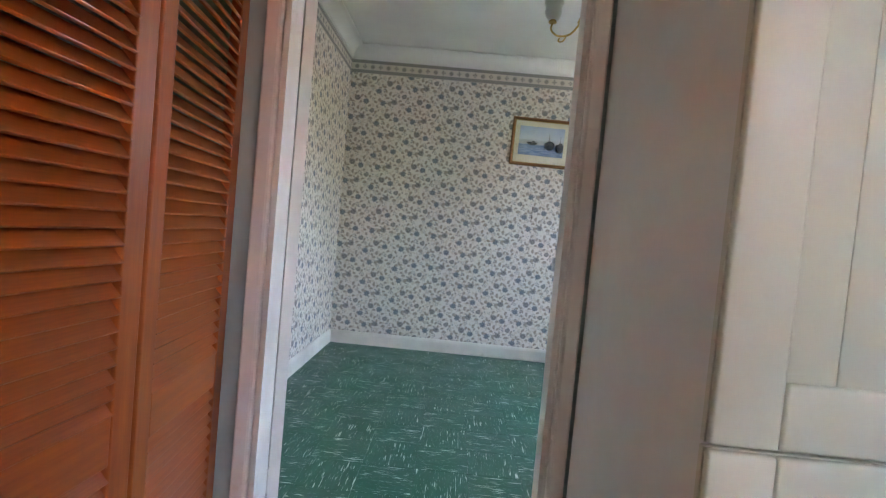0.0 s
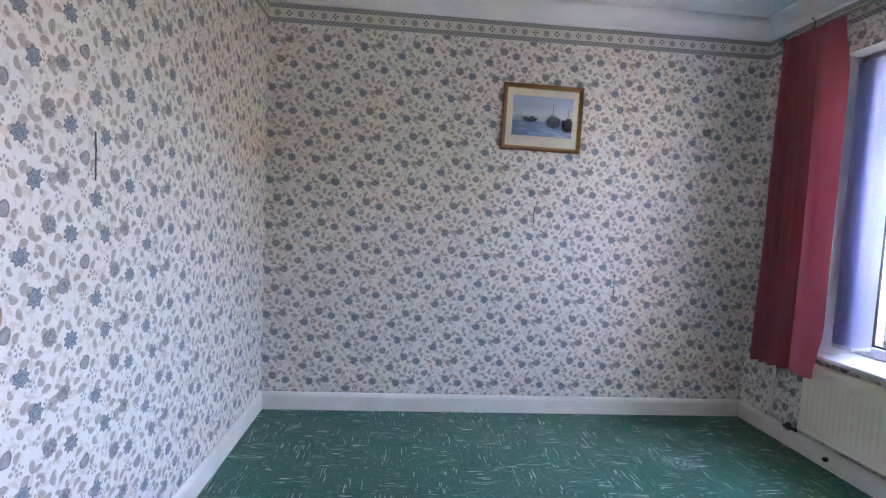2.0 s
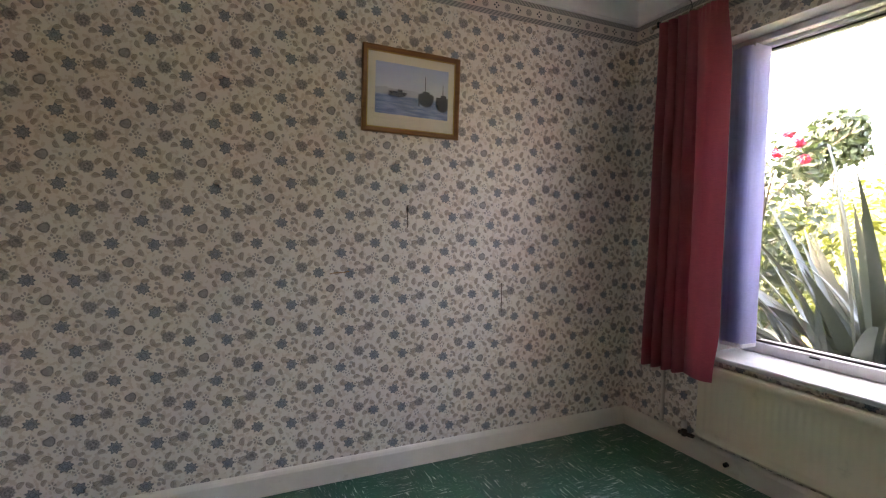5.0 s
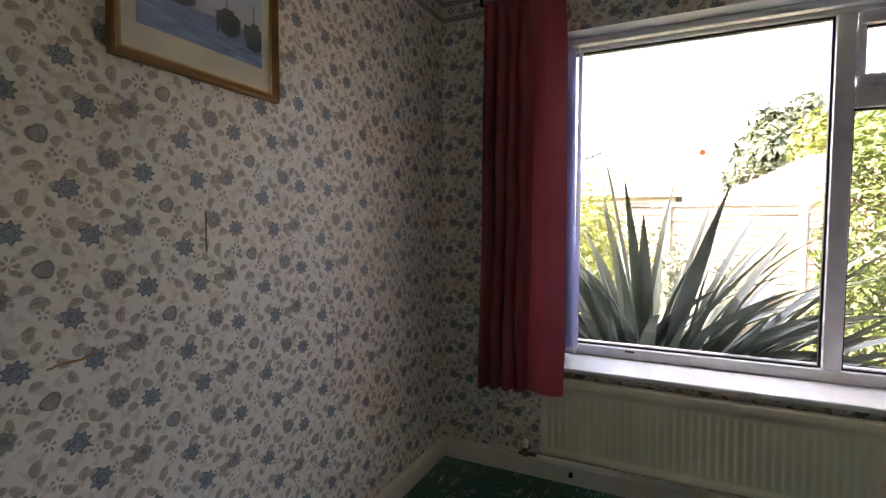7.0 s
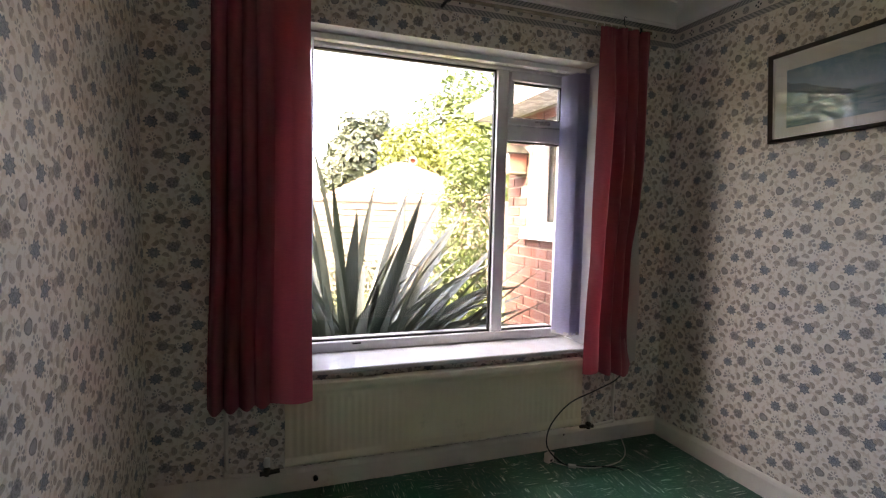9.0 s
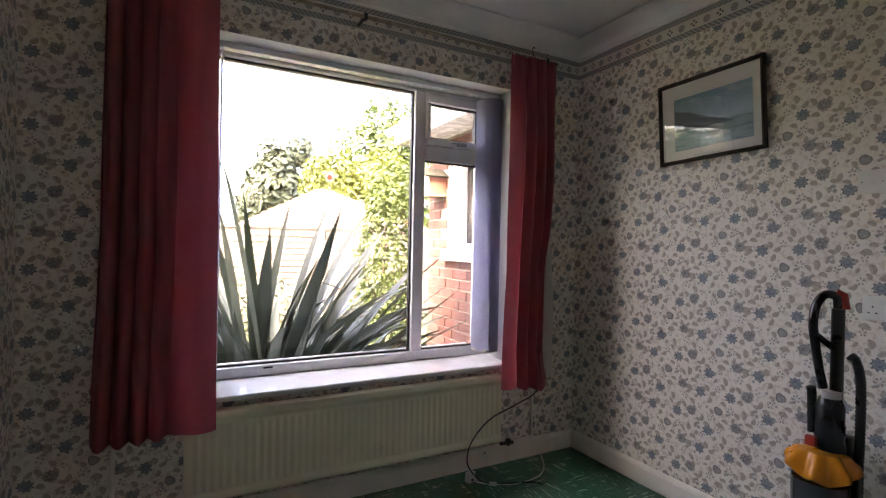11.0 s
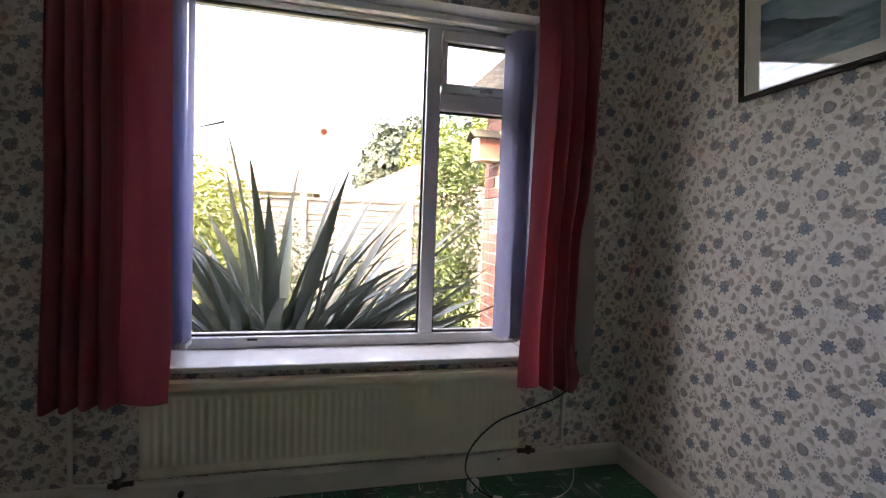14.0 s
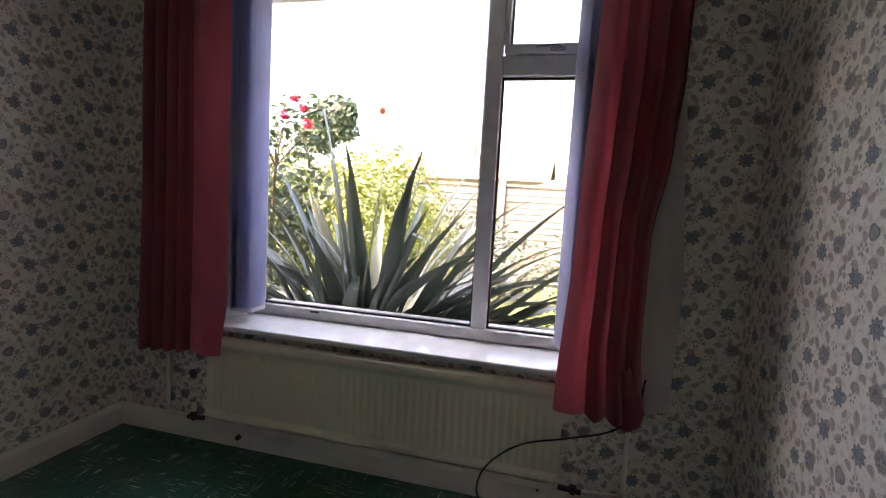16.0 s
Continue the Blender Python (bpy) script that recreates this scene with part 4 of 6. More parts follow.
part("front_panel", panel_section(), RAD_PAINT, rad, "fluted ivory front panel", True)
part("back_panel", bbox(RX + 0.036, RX + 0.046, RY0 + 0.004, RY1 - 0.004, RZ0 + 0.006, RZ1 - 0.016, 0.004), RAD_PAINT, rad)
for yy in (RY0, RY1 - 0.004):
    part("side_panel", bbox(RX + 0.008, RX + 0.046, yy, yy + 0.004, RZ0 + 0.004, RZ1 - 0.010), RAD_PAINT, rad)
for yy in (3.45, 4.62):
    part("bracket", bbox(RX + 0.0461, X1 - 0.001, yy - 0.015, yy + 0.015, RZ0 + 0.02, RZ1 - 0.04), RAD_PAINT, rad)


def pipework(yv, yp, s):
    ob = thing("radiator_pipe", "white painted pipe with a tarnished radiator valve", "pipe", pose(0, 0, 0), "radiator pipes")
    path = [(2.192, yp, 0.64), (2.192, yp, 0.30), (2.192, yp, 0.152)]
    path2 = [(2.186, yp, 0.140), (2.180, yp - s * 0.02, 0.131), (2.168, yv + s * 0.018, 0.128)]
    part("riser", tube(path, 0.0095, 12), WHITE_SKIRT, ob, "", True)
    part("tail", tube(path2, 0.0085, 12), WHITE_SKIRT, ob, "", True)
    part("elbow", lathe([(0.0, -0.018), (0.013, -0.018), (0.0135, 0.014), (0.0, 0.016)], 14, Matrix.Translation((2.190, yp, 0.140))), WHITE_SKIRT, ob, "", True)
    v = lathe([(0.0, -0.024), (0.011, -0.024), (0.014, -0.016), (0.010, -0.012), (0.016, -0.004), (0.016, 0.008), (0.010, 0.012), (0.010, 0.020), (0.0, 0.021)], 12, Matrix.Translation((2.165, yv, 0.140)))
    v = joined(v, tube([(2.165, yv + s * 0.03, 0.128), (2.165, yv - s * 0.055, 0.134)], 0.011, 6))
    part("valve", v, VALVE, ob, "tarnished brass valve body", True)
    part("cap", lathe([(0.0, 0.018), (0.013, 0.020), (0.0155, 0.030), (0.013, 0.056), (0.009, 0.060), (0.0, 0.060)], 14, Matrix.Translation((2.165, yv, 0.140))), PLASTIC_WHITE, ob, "white plastic valve cap", True)


pipework(4.905, 5.073, 1)
pipework(3.200, 3.020, -1)
# a dark cap on the floor edge beside the radiator and small screw holes in the skirting
sc = thing("door_stop_knob", "small black rubber stop on the skirting board", "door stop", pose(2.206, 4.69, 0.052, 0, -90, 0))
part("rubber", lathe([(0.0, 0.0), (0.012, 0.0), (0.011, 0.016), (0.007, 0.020), (0.0, 0.020)], 12), BLACK_PLASTIC, sc, "", True)
sc2 = thing("skirting_screw", "dark screw head in the skirting board", "screw", pose(2.2075, 3.33, 0.078, 0, -90, 0))
part("head", lathe([(0.0, 0.0), (0.006, 0.0), (0.005, 0.002), (0.0, 0.002)], 10), VALVE, sc2)

# ---------------------------------------------------------------- cables
cab = thing("black_cable", "black flex hanging from the curtain to the floor", "cable", pose(0, 0, 0))
part("flex", tube(spline([(2.15, 2.985, 0.60), (2.125, 3.01, 0.49), (2.075, 3.09, 0.425), (2.065, 3.24, 0.375), (2.06, 3.40, 0.325), (2.05, 3.515, 0.23), (2.04, 3.545, 0.13), (2.03, 3.49, 0.05), (2.02, 3.42, 0.008), (1.98, 3.30, 0.005), (1.94, 3.20, 0.005), (1.90, 3.17, 0.005)], 8), 0.0036, 8), BLACK_PLASTIC, cab, "", True)
ada = thing("telephone_adapter", "small white telephone socket box lying on the floor", "socket box", pose(2.098, 3.49, 0.0, 0, 0, 22))
part("case", bbox(-0.016, 0.016, -0.025, 0.025, 0.0, 0.050, 0.004), PLASTIC_WHITE, ada, "", True)
# dark pad on the case, coloured like the shade inside a port
part("port", bbox(-0.0172, -0.0160, -0.006, 0.010, 0.008, 0.020), GREY_PLASTIC, ada, "dark socket hole")
wc = thing("white_cable", "thin white telephone lead with an inline plug", "cable", pose(0, 0, 0))
part("lead", tube(spline([(2.080, 3.475, 0.006), (2.05, 3.45, 0.004), (2.02, 3.42, 0.006), (1.985, 3.36, 0.006), (1.965, 3.29, 0.004), (1.97, 3.17, 0.004), (2.01, 3.08, 0.004), (2.08, 3.01, 0.005), (2.17, 2.955, 0.006), (2.203, 2.945, 0.03)], 8), 0.0028, 8), PLASTIC_WHITE, wc, "", True)
part("plug", bbox(-0.020, 0.020, -0.011, 0.011, 0.0, 0.015, 0.003), PLASTIC_WHITE, wc, "white inline plug", True, pose(2.01, 3.405, 0.0, 0, 0, 60))


# ---------------------------------------------------------------- pictures
def framed(name, label, wall_y, facing, x0, x1, z0, z1, w, d, material, inner, mat, art, ax0, ax1, az0, az1, tilt, lean=0.0):
    """A picture on a wall that faces along y by facing; tilt and forward lean in degrees."""
    cx, cz = (x0 + x1) / 2, (z0 + z1) / 2
    hx, hz = (x1 - x0) / 2, (z1 - z0) / 2
    ob = thing(name, label, "picture", pose(cx, wall_y + facing * hz * math.sin(radians(lean)), cz, -facing * lean, tilt, 0))
    y = lambda o: facing * o
    prof = [(0.0, 0.001), (0.0, d), (w * 0.25, d + 0.003), (w * 0.6, d - 0.002), (w, d - 0.008), (w, 0.001)]
    names = ("frame_side", "frame_side", "frame_rail", "frame_rail")
    for k in range(4):
        bm = bmesh.new()
        ends = []
        for e in (0, 1):
            row = []
            for o, h in prof:
                ix, iz = hx - o, hz - o
                px, pz = (((-ix, -iz), (-ix, iz)), ((ix, -iz), (ix, iz)), ((-ix, iz), (ix, iz)), ((-ix, -iz), (ix, -iz)))[k][e]
                row.append(bm.verts.new((px, y(h), pz)))
            ends.append(row)
        m_ = len(prof)
        for i in range(m_):
            bm.faces.new((ends[0][i], ends[0][(i + 1) % m_], ends[1][(i + 1) % m_], ends[1][i]))
        bm.faces.new(ends[0][::-1])
        bm.faces.new(ends[1])
        bmesh.ops.recalc_face_normals(bm, faces=list(bm.faces))
        part(names[k], bm, material, ob)
    if inner:
        bm = bmesh.new()
        for a, b, c_, e in ((-hx + w, hx - w, hz - w - 0.005, hz - w), (-hx + w, hx - w, -hz + w, -hz + w + 0.005), (-hx + w, -hx + w + 0.005, -hz + w + 0.005, hz - w - 0.005), (hx - w - 0.005, hx - w, -hz + w + 0.005, hz - w - 0.005)):
            box(bm, a, b, min(y(0.008), y(d - 0.009)), max(y(0.008), y(d - 0.009)), c_, e)
        part("gilt_slip", bm, inner, ob, "gilt inner edge")
    m0 = bbox(-hx + w, hx - w, min(y(0.002), y(0.006)), max(y(0.002), y(0.006)), -hz + w, hz - w)
    part("mount", m0, mat, ob, "pale mount board")
    part("print", bbox(ax0 - cx, ax1 - cx, min(y(0.006), y(0.0068)), max(y(0.006), y(0.0068)), az0 - cz, az1 - cz), art, ob, "printed picture")
    gl = part("glass", bbox(-hx + w, hx - w, min(y(0.0095), y(0.0105)), max(y(0.0095), y(0.0105)), -hz + w, hz - w), PICTURE_GLASS, ob)
    gl.visible_shadow = False
    return ob


def harbour(n, c, u, v):
    sky_c = n.mix(n.ramp(v, 0.42, 1.0), (0.74, 0.78, 0.84), (0.42, 0.54, 0.76))
    sky_c = n.mix(n.math("MULTIPLY", n.soft(n.noise(c, 9.0, 4), 0.45, 0.7), 0.35), sky_c, (0.80, 0.81, 0.84))
    sea = n.mix(n.ramp(n.noise(n.stretch(c, 12.0, 1.0, 90.0), 1.0, 4), 0.35, 0.65), (0.13, 0.23, 0.46), (0.34, 0.46, 0.68))
    col = n.mix(n.soft(v, 0.36, 0.40), sea, sky_c)
    hill = n.math("ADD", 0.43, n.math("MULTIPLY", n.noise(n.stretch(c, 18.0, 1.0, 1.0), 1.0, 4), 0.16))
    hl = n.math("MULTIPLY", n.math("LESS_THAN", v, hill), n.math("GREATER_THAN", v, 0.385))
    hl = n.math("MULTIPLY", hl, n.soft(u, 0.75, 0.35))
    col = n.mix(n.math("MULTIPLY", hl, 0.55), col, (0.40, 0.43, 0.49))

    def ell(cu, cv, ru, rv):
        a = n.math("POWER", n.math("DIVIDE", n.math("SUBTRACT", u, cu), ru), 2.0)
        b = n.math("POWER", n.math("DIVIDE", n.math("SUBTRACT", v, cv), rv), 2.0)
        return n.soft(n.math("ADD", a, b), 0.8, 1.2, 1.0, 0.0)

    def rect(u0, u1, v0, v1):
        a = n.math("MULTIPLY", n.math("GREATER_THAN", u, u0), n.math("LESS_THAN", u, u1))
        b = n.math("MULTIPLY", n.math("GREATER_THAN", v, v0), n.math("LESS_THAN", v, v1))
        return n.math("MULTIPLY", a, b)

    marks = None
    for m in (n.math("MULTIPLY", ell(0.30, 0.44, 0.12, 0.09), n.math("LESS_THAN", v, 0.455)), rect(0.30, 0.36, 0.44, 0.50),
              n.math("MULTIPLY", ell(0.69, 0.42, 0.11, 0.20), n.math("LESS_THAN", v, 0.47)), rect(0.64, 0.74, 0.45, 0.53), rect(0.672, 0.682, 0.45, 0.82), rect(0.61, 0.78, 0.47, 0.49),
              n.math("MULTIPLY", ell(0.93, 0.38, 0.10, 0.22), n.math("LESS_THAN", v, 0.45)), rect(0.90, 0.98, 0.43, 0.50), rect(0.925, 0.935, 0.45, 0.72),
              rect(0.585, 0.60, 0.22, 0.42), rect(0.86, 0.875, 0.18, 0.40)):
        marks = m if marks is None else n.math("MAXIMUM", marks, m)
    return n.mix(n.math("MULTIPLY", marks, 0.9), col, (0.018, 0.026, 0.05))


def seascape(n, c, u, v):
    sky_c = n.mix(n.ramp(v, 0.5, 1.0), (0.42, 0.58, 0.68), (0.16, 0.33, 0.46))
    sky_c = n.mix(n.soft(n.noise(n.stretch(c, 8.0, 1.0, 14.0), 1.0, 4), 0.45, 0.65, 0, 0.6), sky_c, (0.55, 0.66, 0.72))
    sea = n.mix(n.ramp(n.noise(n.stretch(c, 10.0, 1.0, 60.0), 1.0, 4), 0.35, 0.65), (0.12, 0.28, 0.35), (0.34, 0.48, 0.52))
    col = n.mix(n.soft(v, 0.40, 0.46), sea, sky_c)
    hill = n.math("ADD", 0.72, n.math("MULTIPLY", u, -0.55))
    hill = n.math("ADD", hill, n.math("MULTIPLY", n.noise(n.stretch(c, 16.0, 1.0, 1.0), 1.0, 4), 0.16))
    land = n.math("MULTIPLY", n.math("LESS_THAN", v, hill), n.math("GREATER_THAN", v, 0.36))
    return n.mix(n.math("MULTIPLY", land, 0.8), col, (0.05, 0.10, 0.13))


framed("harbour_picture", "oak framed print of boats in a blue harbour", Y1 - 0.0005, -1, 0.548, 1.041, 1.634, 2.030, 0.022, 0.020, OAK, GILT, MAT_CREAM,
       picture_material("harbour_print", -0.1825, 0.1875, -0.108, 0.130, harbour), 0.612, 0.984, 1.724, 1.962, 0.8)
framed("seascape_picture", "dark framed blue seascape print behind glass", Y0 + 0.0005, 1, 1.097, 1.610, 1.670, 2.070, 0.018, 0.022, DARK_WOOD, MAT_WHITE, MAT_WHITE,
       picture_material("seascape_print", 0.1785, -0.2015, -0.138, 0.116, seascape), 1.152, 1.532, 1.732, 1.986, 1.5, 2.6)

# ---------------------------------------------------------------- switch, socket, wall marks
sw = thing("light_switch", "white plastic light switch on the papered wall", "light switch", pose(0.735, Y0, 1.497))
part("plate", bbox(-0.043, 0.043, 0.0005, 0.009, -0.043, 0.043, 0.004, 3), PLASTIC_WHITE, sw, "", True)
part("rocker", bbox(-0.006, 0.006, 0.0091, 0.014, -0.012, 0.012, 0.002), PLASTIC_WHITE, sw, "small white rocker", True, pose(0, 0, 0, 8, 0, 0))
for q in (-0.030, 0.030):
    part("screw", lathe([(0.0, 0.0), (0.0035, 0.0), (0.003, 0.0015), (0.0, 0.0015)], 10, Matrix.Translation((q, 0.009, 0)) @ Matrix.Rotation(radians(-90), 4, "X")), STEEL, sw, "metal screw")
so = thing("wall_socket", "white double mains socket on the papered wall", "socket", pose(0.682, Y0, 1.046))
part("plate", bbox(-0.073, 0.073, 0.0005, 0.009, -0.043, 0.043, 0.004, 3), PLASTIC_WHITE, so, "", True)
for s in (-0.042, 0.042):
    # black pads on the plate stand in for the shade inside the pin holes
    hl_ = bmesh.new()
    for ax_, az_, w_, h_ in ((0, 0.010, 0.002, 0.004), (-0.011, -0.012, 0.0032, 0.0022), (0.011, -0.012, 0.0032, 0.0022)):
        box(hl_, s + ax_ - w_, s + ax_ + w_, 0.0088, 0.0095, az_ - h_ - 0.004, az_ + h_ - 0.004)
    part("pin_holes", hl_, GASKET_AND_DARK, so, "dark socket holes")
    part("rocker", bbox(s * 0.45 - 0.005, s * 0.45 + 0.005, 0.0091, 0.013, 0.014, 0.032, 0.0015), PLASTIC_WHITE, so, "small white rocker")
nl = thing("picture_nail", "dark bent nail in the papered wall", "nail", pose(X0, 4.12, 1.98, 0, 90, 0))
part("shank", lathe([(0.0, -0.004), (0.006, 0.0), (0.005, 0.006), (0.002, 0.008), (0.002, 0.018), (0.004, 0.020), (0.0, 0.020)], 10), VALVE, nl)
LIFT = painted("torn_paper_edge", (0.10, 0.075, 0.06), 0.9, 0.2, 80, 0.2)
for k, (xx, z0, z1) in enumerate(((0.781, 1.19, 1.300), (1.320, 0.745, 0.90))):
    bm = bmesh.new()
    pts = [(xx + random.uniform(-0.0015, 0.0015), z0 + (z1 - z0) * q / 8) for q in range(9)]
    for (xa, za), (xb, zb) in zip(pts, pts[1:]):
        w = 0.0028
        bm.faces.new([bm.verts.new(p) for p in ((xa - w, Y1 - 0.0025, za), (xa + w, Y1 - 0.0010, za), (xb + w, Y1 - 0.0010, zb), (xb - w, Y1 - 0.0025, zb))])
    tagged(part("paper_tear", bm, LIFT), "lifted brown tear in the wallpaper", "tear", "tears in the wallpaper")
bm = bmesh.new()
pts = [(3.787 + random.uniform(-0.0015, 0.0015), 1.255 + 0.13 * q / 8) for q in range(9)]
for (ya, za), (yb, zb) in zip(pts, pts[1:]):
    bm.faces.new([bm.verts.new(p) for p in ((X0 + 0.0010, ya - 0.0025, za), (X0 + 0.0025, ya + 0.0025, za), (X0 + 0.0025, yb + 0.0025, zb), (X0 + 0.0010, yb - 0.0025, zb))])
tagged(part("paper_tear", bm, LIFT), "lifted seam in the wallpaper beside the door", "tear", "tears in the wallpaper")
bm = bmesh.new()
for q in range(7):
    a = 0.405 + 0.013 * q
    box(bm, a, a + 0.0125, Y1 - 0.0016, Y1 - 0.0004, 0.976 + 0.002 * math.sin(q) + 0.0015 * q - 0.0028, 0.976 + 0.002 * math.sin(q) + 0.0015 * q + 0.0022)
tagged(part("paper_scrape", bm, painted("brown_scrape", (0.42, 0.24, 0.12), 0.9, 0.2, 80, 0.2)), "brown scrape across the wallpaper", "scrape", "tears in the wallpaper")

# ---------------------------------------------------------------- ceiling light
lamp = thing("ceiling_light", "brass three armed ceiling light with frosted glass shades", "ceiling light", pose(0.760, 4.03, 0))
part("rose", lathe([(0.0, H), (0.062, H - 0.001), (0.060, H - 0.012), (0.035, H - 0.024), (0.012, H - 0.034), (0.0, H - 0.034)], 24), BRASS, lamp, "", True)
part("stem", tube([(0, 0, H - 0.03), (0, 0, 2.25)], 0.007, 10), BRASS, lamp, "", True)
part("body", lathe([(0.0, 2.295), (0.012, 2.29), (0.030, 2.272), (0.036, 2.255), (0.026, 2.235), (0.014, 2.222), (0.020, 2.205), (0.024, 2.192), (0.012, 2.178), (0.008, 2.166), (0.011, 2.158), (0.0, 2.150)], 20), BRASS, lamp, "turned brass body", True)
FROST = Nodes("frosted_glass_shade")
FROST = FROST.set((0.86, 0.85, 0.82), 0.35, Transmission_Weight=0.45)
for k in range(3):
    a = radians(20 + 120 * k)
    dx, dy = math.cos(a), math.sin(a)
    arm = part("arm", tube(spline([(0.025 * dx, 0.025 * dy, 2.25), (0.08 * dx, 0.08 * dy, 2.205), (0.155 * dx, 0.155 * dy, 2.21), (0.205 * dx, 0.205 * dy, 2.255), (0.200 * dx, 0.200 * dy, 2.295)], 6), 0.0055, 8), BRASS, lamp, "scrolled brass arm", True)
    part("scroll", tube(spline([(0.10 * dx, 0.10 * dy, 2.207), (0.12 * dx, 0.12 * dy, 2.175), (0.15 * dx, 0.15 * dy, 2.178), (0.145 * dx, 0.145 * dy, 2.198)], 5), 0.004, 6), BRASS, arm, "", True)
    m_ = Matrix.Translation((0.200 * dx, 0.200 * dy, 2.295))
    part("lamp_holder", lathe([(0.0, -0.004), (0.024, 0.0), (0.020, 0.012), (0.014, 0.03), (0.0, 0.03)], 14, m_), BRASS, arm, "", True)
    part("shade", lathe([(0.020, 0.012), (0.040, 0.030), (0.050, 0.060), (0.046, 0.090), (0.058, 0.115), (0.055, 0.115), (0.043, 0.090), (0.047, 0.060), (0.037, 0.032), (0.018, 0.015)], 20, m_), FROST, arm, "frosted glass tulip shade", True)

# ---------------------------------------------------------------- vacuum cleaner
VC = thing("vacuum_cleaner", "black and amber upright vacuum cleaner standing by the wall", "vacuum cleaner", pose(0.785, 2.875, 0, 0, 0, 0))
part("wand", tube([(-0.015, -0.06, 0.70), (-0.015, -0.06, 1.045)], 0.020, 14), GREY_PLASTIC, VC, "dark grey tube", True)
part("handle", tube(spline([(-0.015, -0.06, 1.03), (-0.012, -0.055, 1.083), (0.012, -0.03, 1.093), (0.032, -0.015, 1.055), (0.036, -0.005, 0.995), (0.030, -0.005, 0.93), (0.020, -0.018, 0.83), (0.012, -0.03, 0.765)], 8), 0.0145, 12), BLACK_PLASTIC, VC, "black looped handle", True)
part("handle_tip", tube([(-0.038, -0.062, 1.045), (-0.030, -0.062, 1.095), (-0.012, -0.05, 1.103)], 0.012, 10), RED_PLASTIC, VC, "red handle tip", True)
part("brace", tube([(0.032, -0.005, 0.955), (-0.008, -0.05, 0.905)], 0.011, 10), BLACK_PLASTIC, VC, "", True)
part("collar", lathe([(0.0, 0.733), (0.029, 0.733), (0.030, 0.758), (0.0, 0.760)], 20, Matrix.Translation((-0.008, -0.045, 0))), SILVER_PLASTIC, VC, "silver collar", True)
part("shaft", lathe([(0.0, 0.52), (0.046, 0.52), (0.047, 0.57), (0.043, 0.585), (0.045, 0.64), (0.042, 0.65), (0.043, 0.705), (0.033, 0.733), (0.0, 0.733)], 20, Matrix.Translation((-0.005, -0.045, 0))), BLACK_PLASTIC, VC, "", True)
part("tool", tube(spline([(0.052, -0.03, 0.765), (0.047, -0.03, 0.745), (0.045, -0.03, 0.70), (0.042, -0.03, 0.60)], 5), 0.015, 10, [0.003] + [0.015] * 15), BLACK_PLASTIC, VC, "black clipped-on tool", True)
part("red_latch", bbox(0.005, 0.040, 0.005, 0.03, 0.565, 0.60, 0.006), RED_PLASTIC, VC, "red latch", True)
hp = spline([(-0.045, -0.075, 0.885), (-0.064, -0.075, 0.868), (-0.080, -0.07, 0.80), (-0.082, -0.07, 0.65), (-0.080, -0.07, 0.50), (-0.080, -0.07, 0.33), (-0.075, -0.07, 0.20)], 22)
part("hose", tube(hp, 0.014, 12, [0.0135 + 0.0022 * (k % 2) for k in range(len(hp))]), GREY_PLASTIC, VC, "ribbed dark grey hose", True)


def cyclone_shroud():
    """The scalloped amber cyclone cluster."""
    bm = bmesh.new()
    n, rows = 64, []
    for z, r, wob in ((0.474, 0.094, 0.013), (0.480, 0.101, 0.014), (0.492, 0.101, 0.015), (0.508, 0.093, 0.016), (0.526, 0.080, 0.014), (0.540, 0.072, 0.010), (0.552, 0.056, 0.004), (0.554, 0.02, 0.0)):
        rows.append([bm.verts.new(((r + wob * math.cos(7 * a)) * math.cos(a), (r + wob * math.cos(7 * a)) * math.sin(a) * 0.92, z + 0.009 * math.cos(7 * a) * (r > 0.09) + 0.010 * math.sin(2 * a + 0.6) * (r > 0.06))) for a in [2 * math.pi * k / n for k in range(n)]])
    for a, b in zip(rows, rows[1:]):
        for k in range(n):
            bm.faces.new((a[k], a[(k + 1) % n], b[(k + 1) % n], b[k]))
    bm.faces.new(rows[0][::-1])
    bm.faces.new(rows[-1])
    return bm


part("cyclone", cyclone_shroud(), ORANGE_PLASTIC, VC, "amber plastic cyclone cover", True)
part("cyclone_fin", bbox(-0.012, 0.012, -0.007, 0.007, 0.0, 0.055, 0.005), ORANGE_PLASTIC, VC, "", True, pose(0.046, 0.040, 0.492, 0, 24, 40))
ND = Nodes("smoked_bin_plastic")
SMOKE = ND.set((0.05, 0.05, 0.055), 0.12, Coat_Weight=0.5)
part("bin", lathe([(0.0, 0.19), (0.076, 0.19), (0.080, 0.21), (0.086, 0.44), (0.084, 0.456), (0.0, 0.456)], 32), SMOKE, VC, "smoked plastic dust bin", True)
part("spine", bbox(-0.055, 0.055, -0.130, -0.075, 0.10, 0.60, 0.015, 3), BLACK_PLASTIC, VC, "", True)
part("ball", lathe([(0.0, 0.055), (0.05, 0.06), (0.085, 0.085), (0.098, 0.125), (0.09, 0.165), (0.06, 0.19), (0.0, 0.195)], 28), GREY_PLASTIC, VC, "", True)
part("cleaner_head", bbox(-0.15, 0.15, 0.06, 0.22, 0.008, 0.075, 0.02, 3), GREY_PLASTIC, VC, "wide dark grey floor head", True)
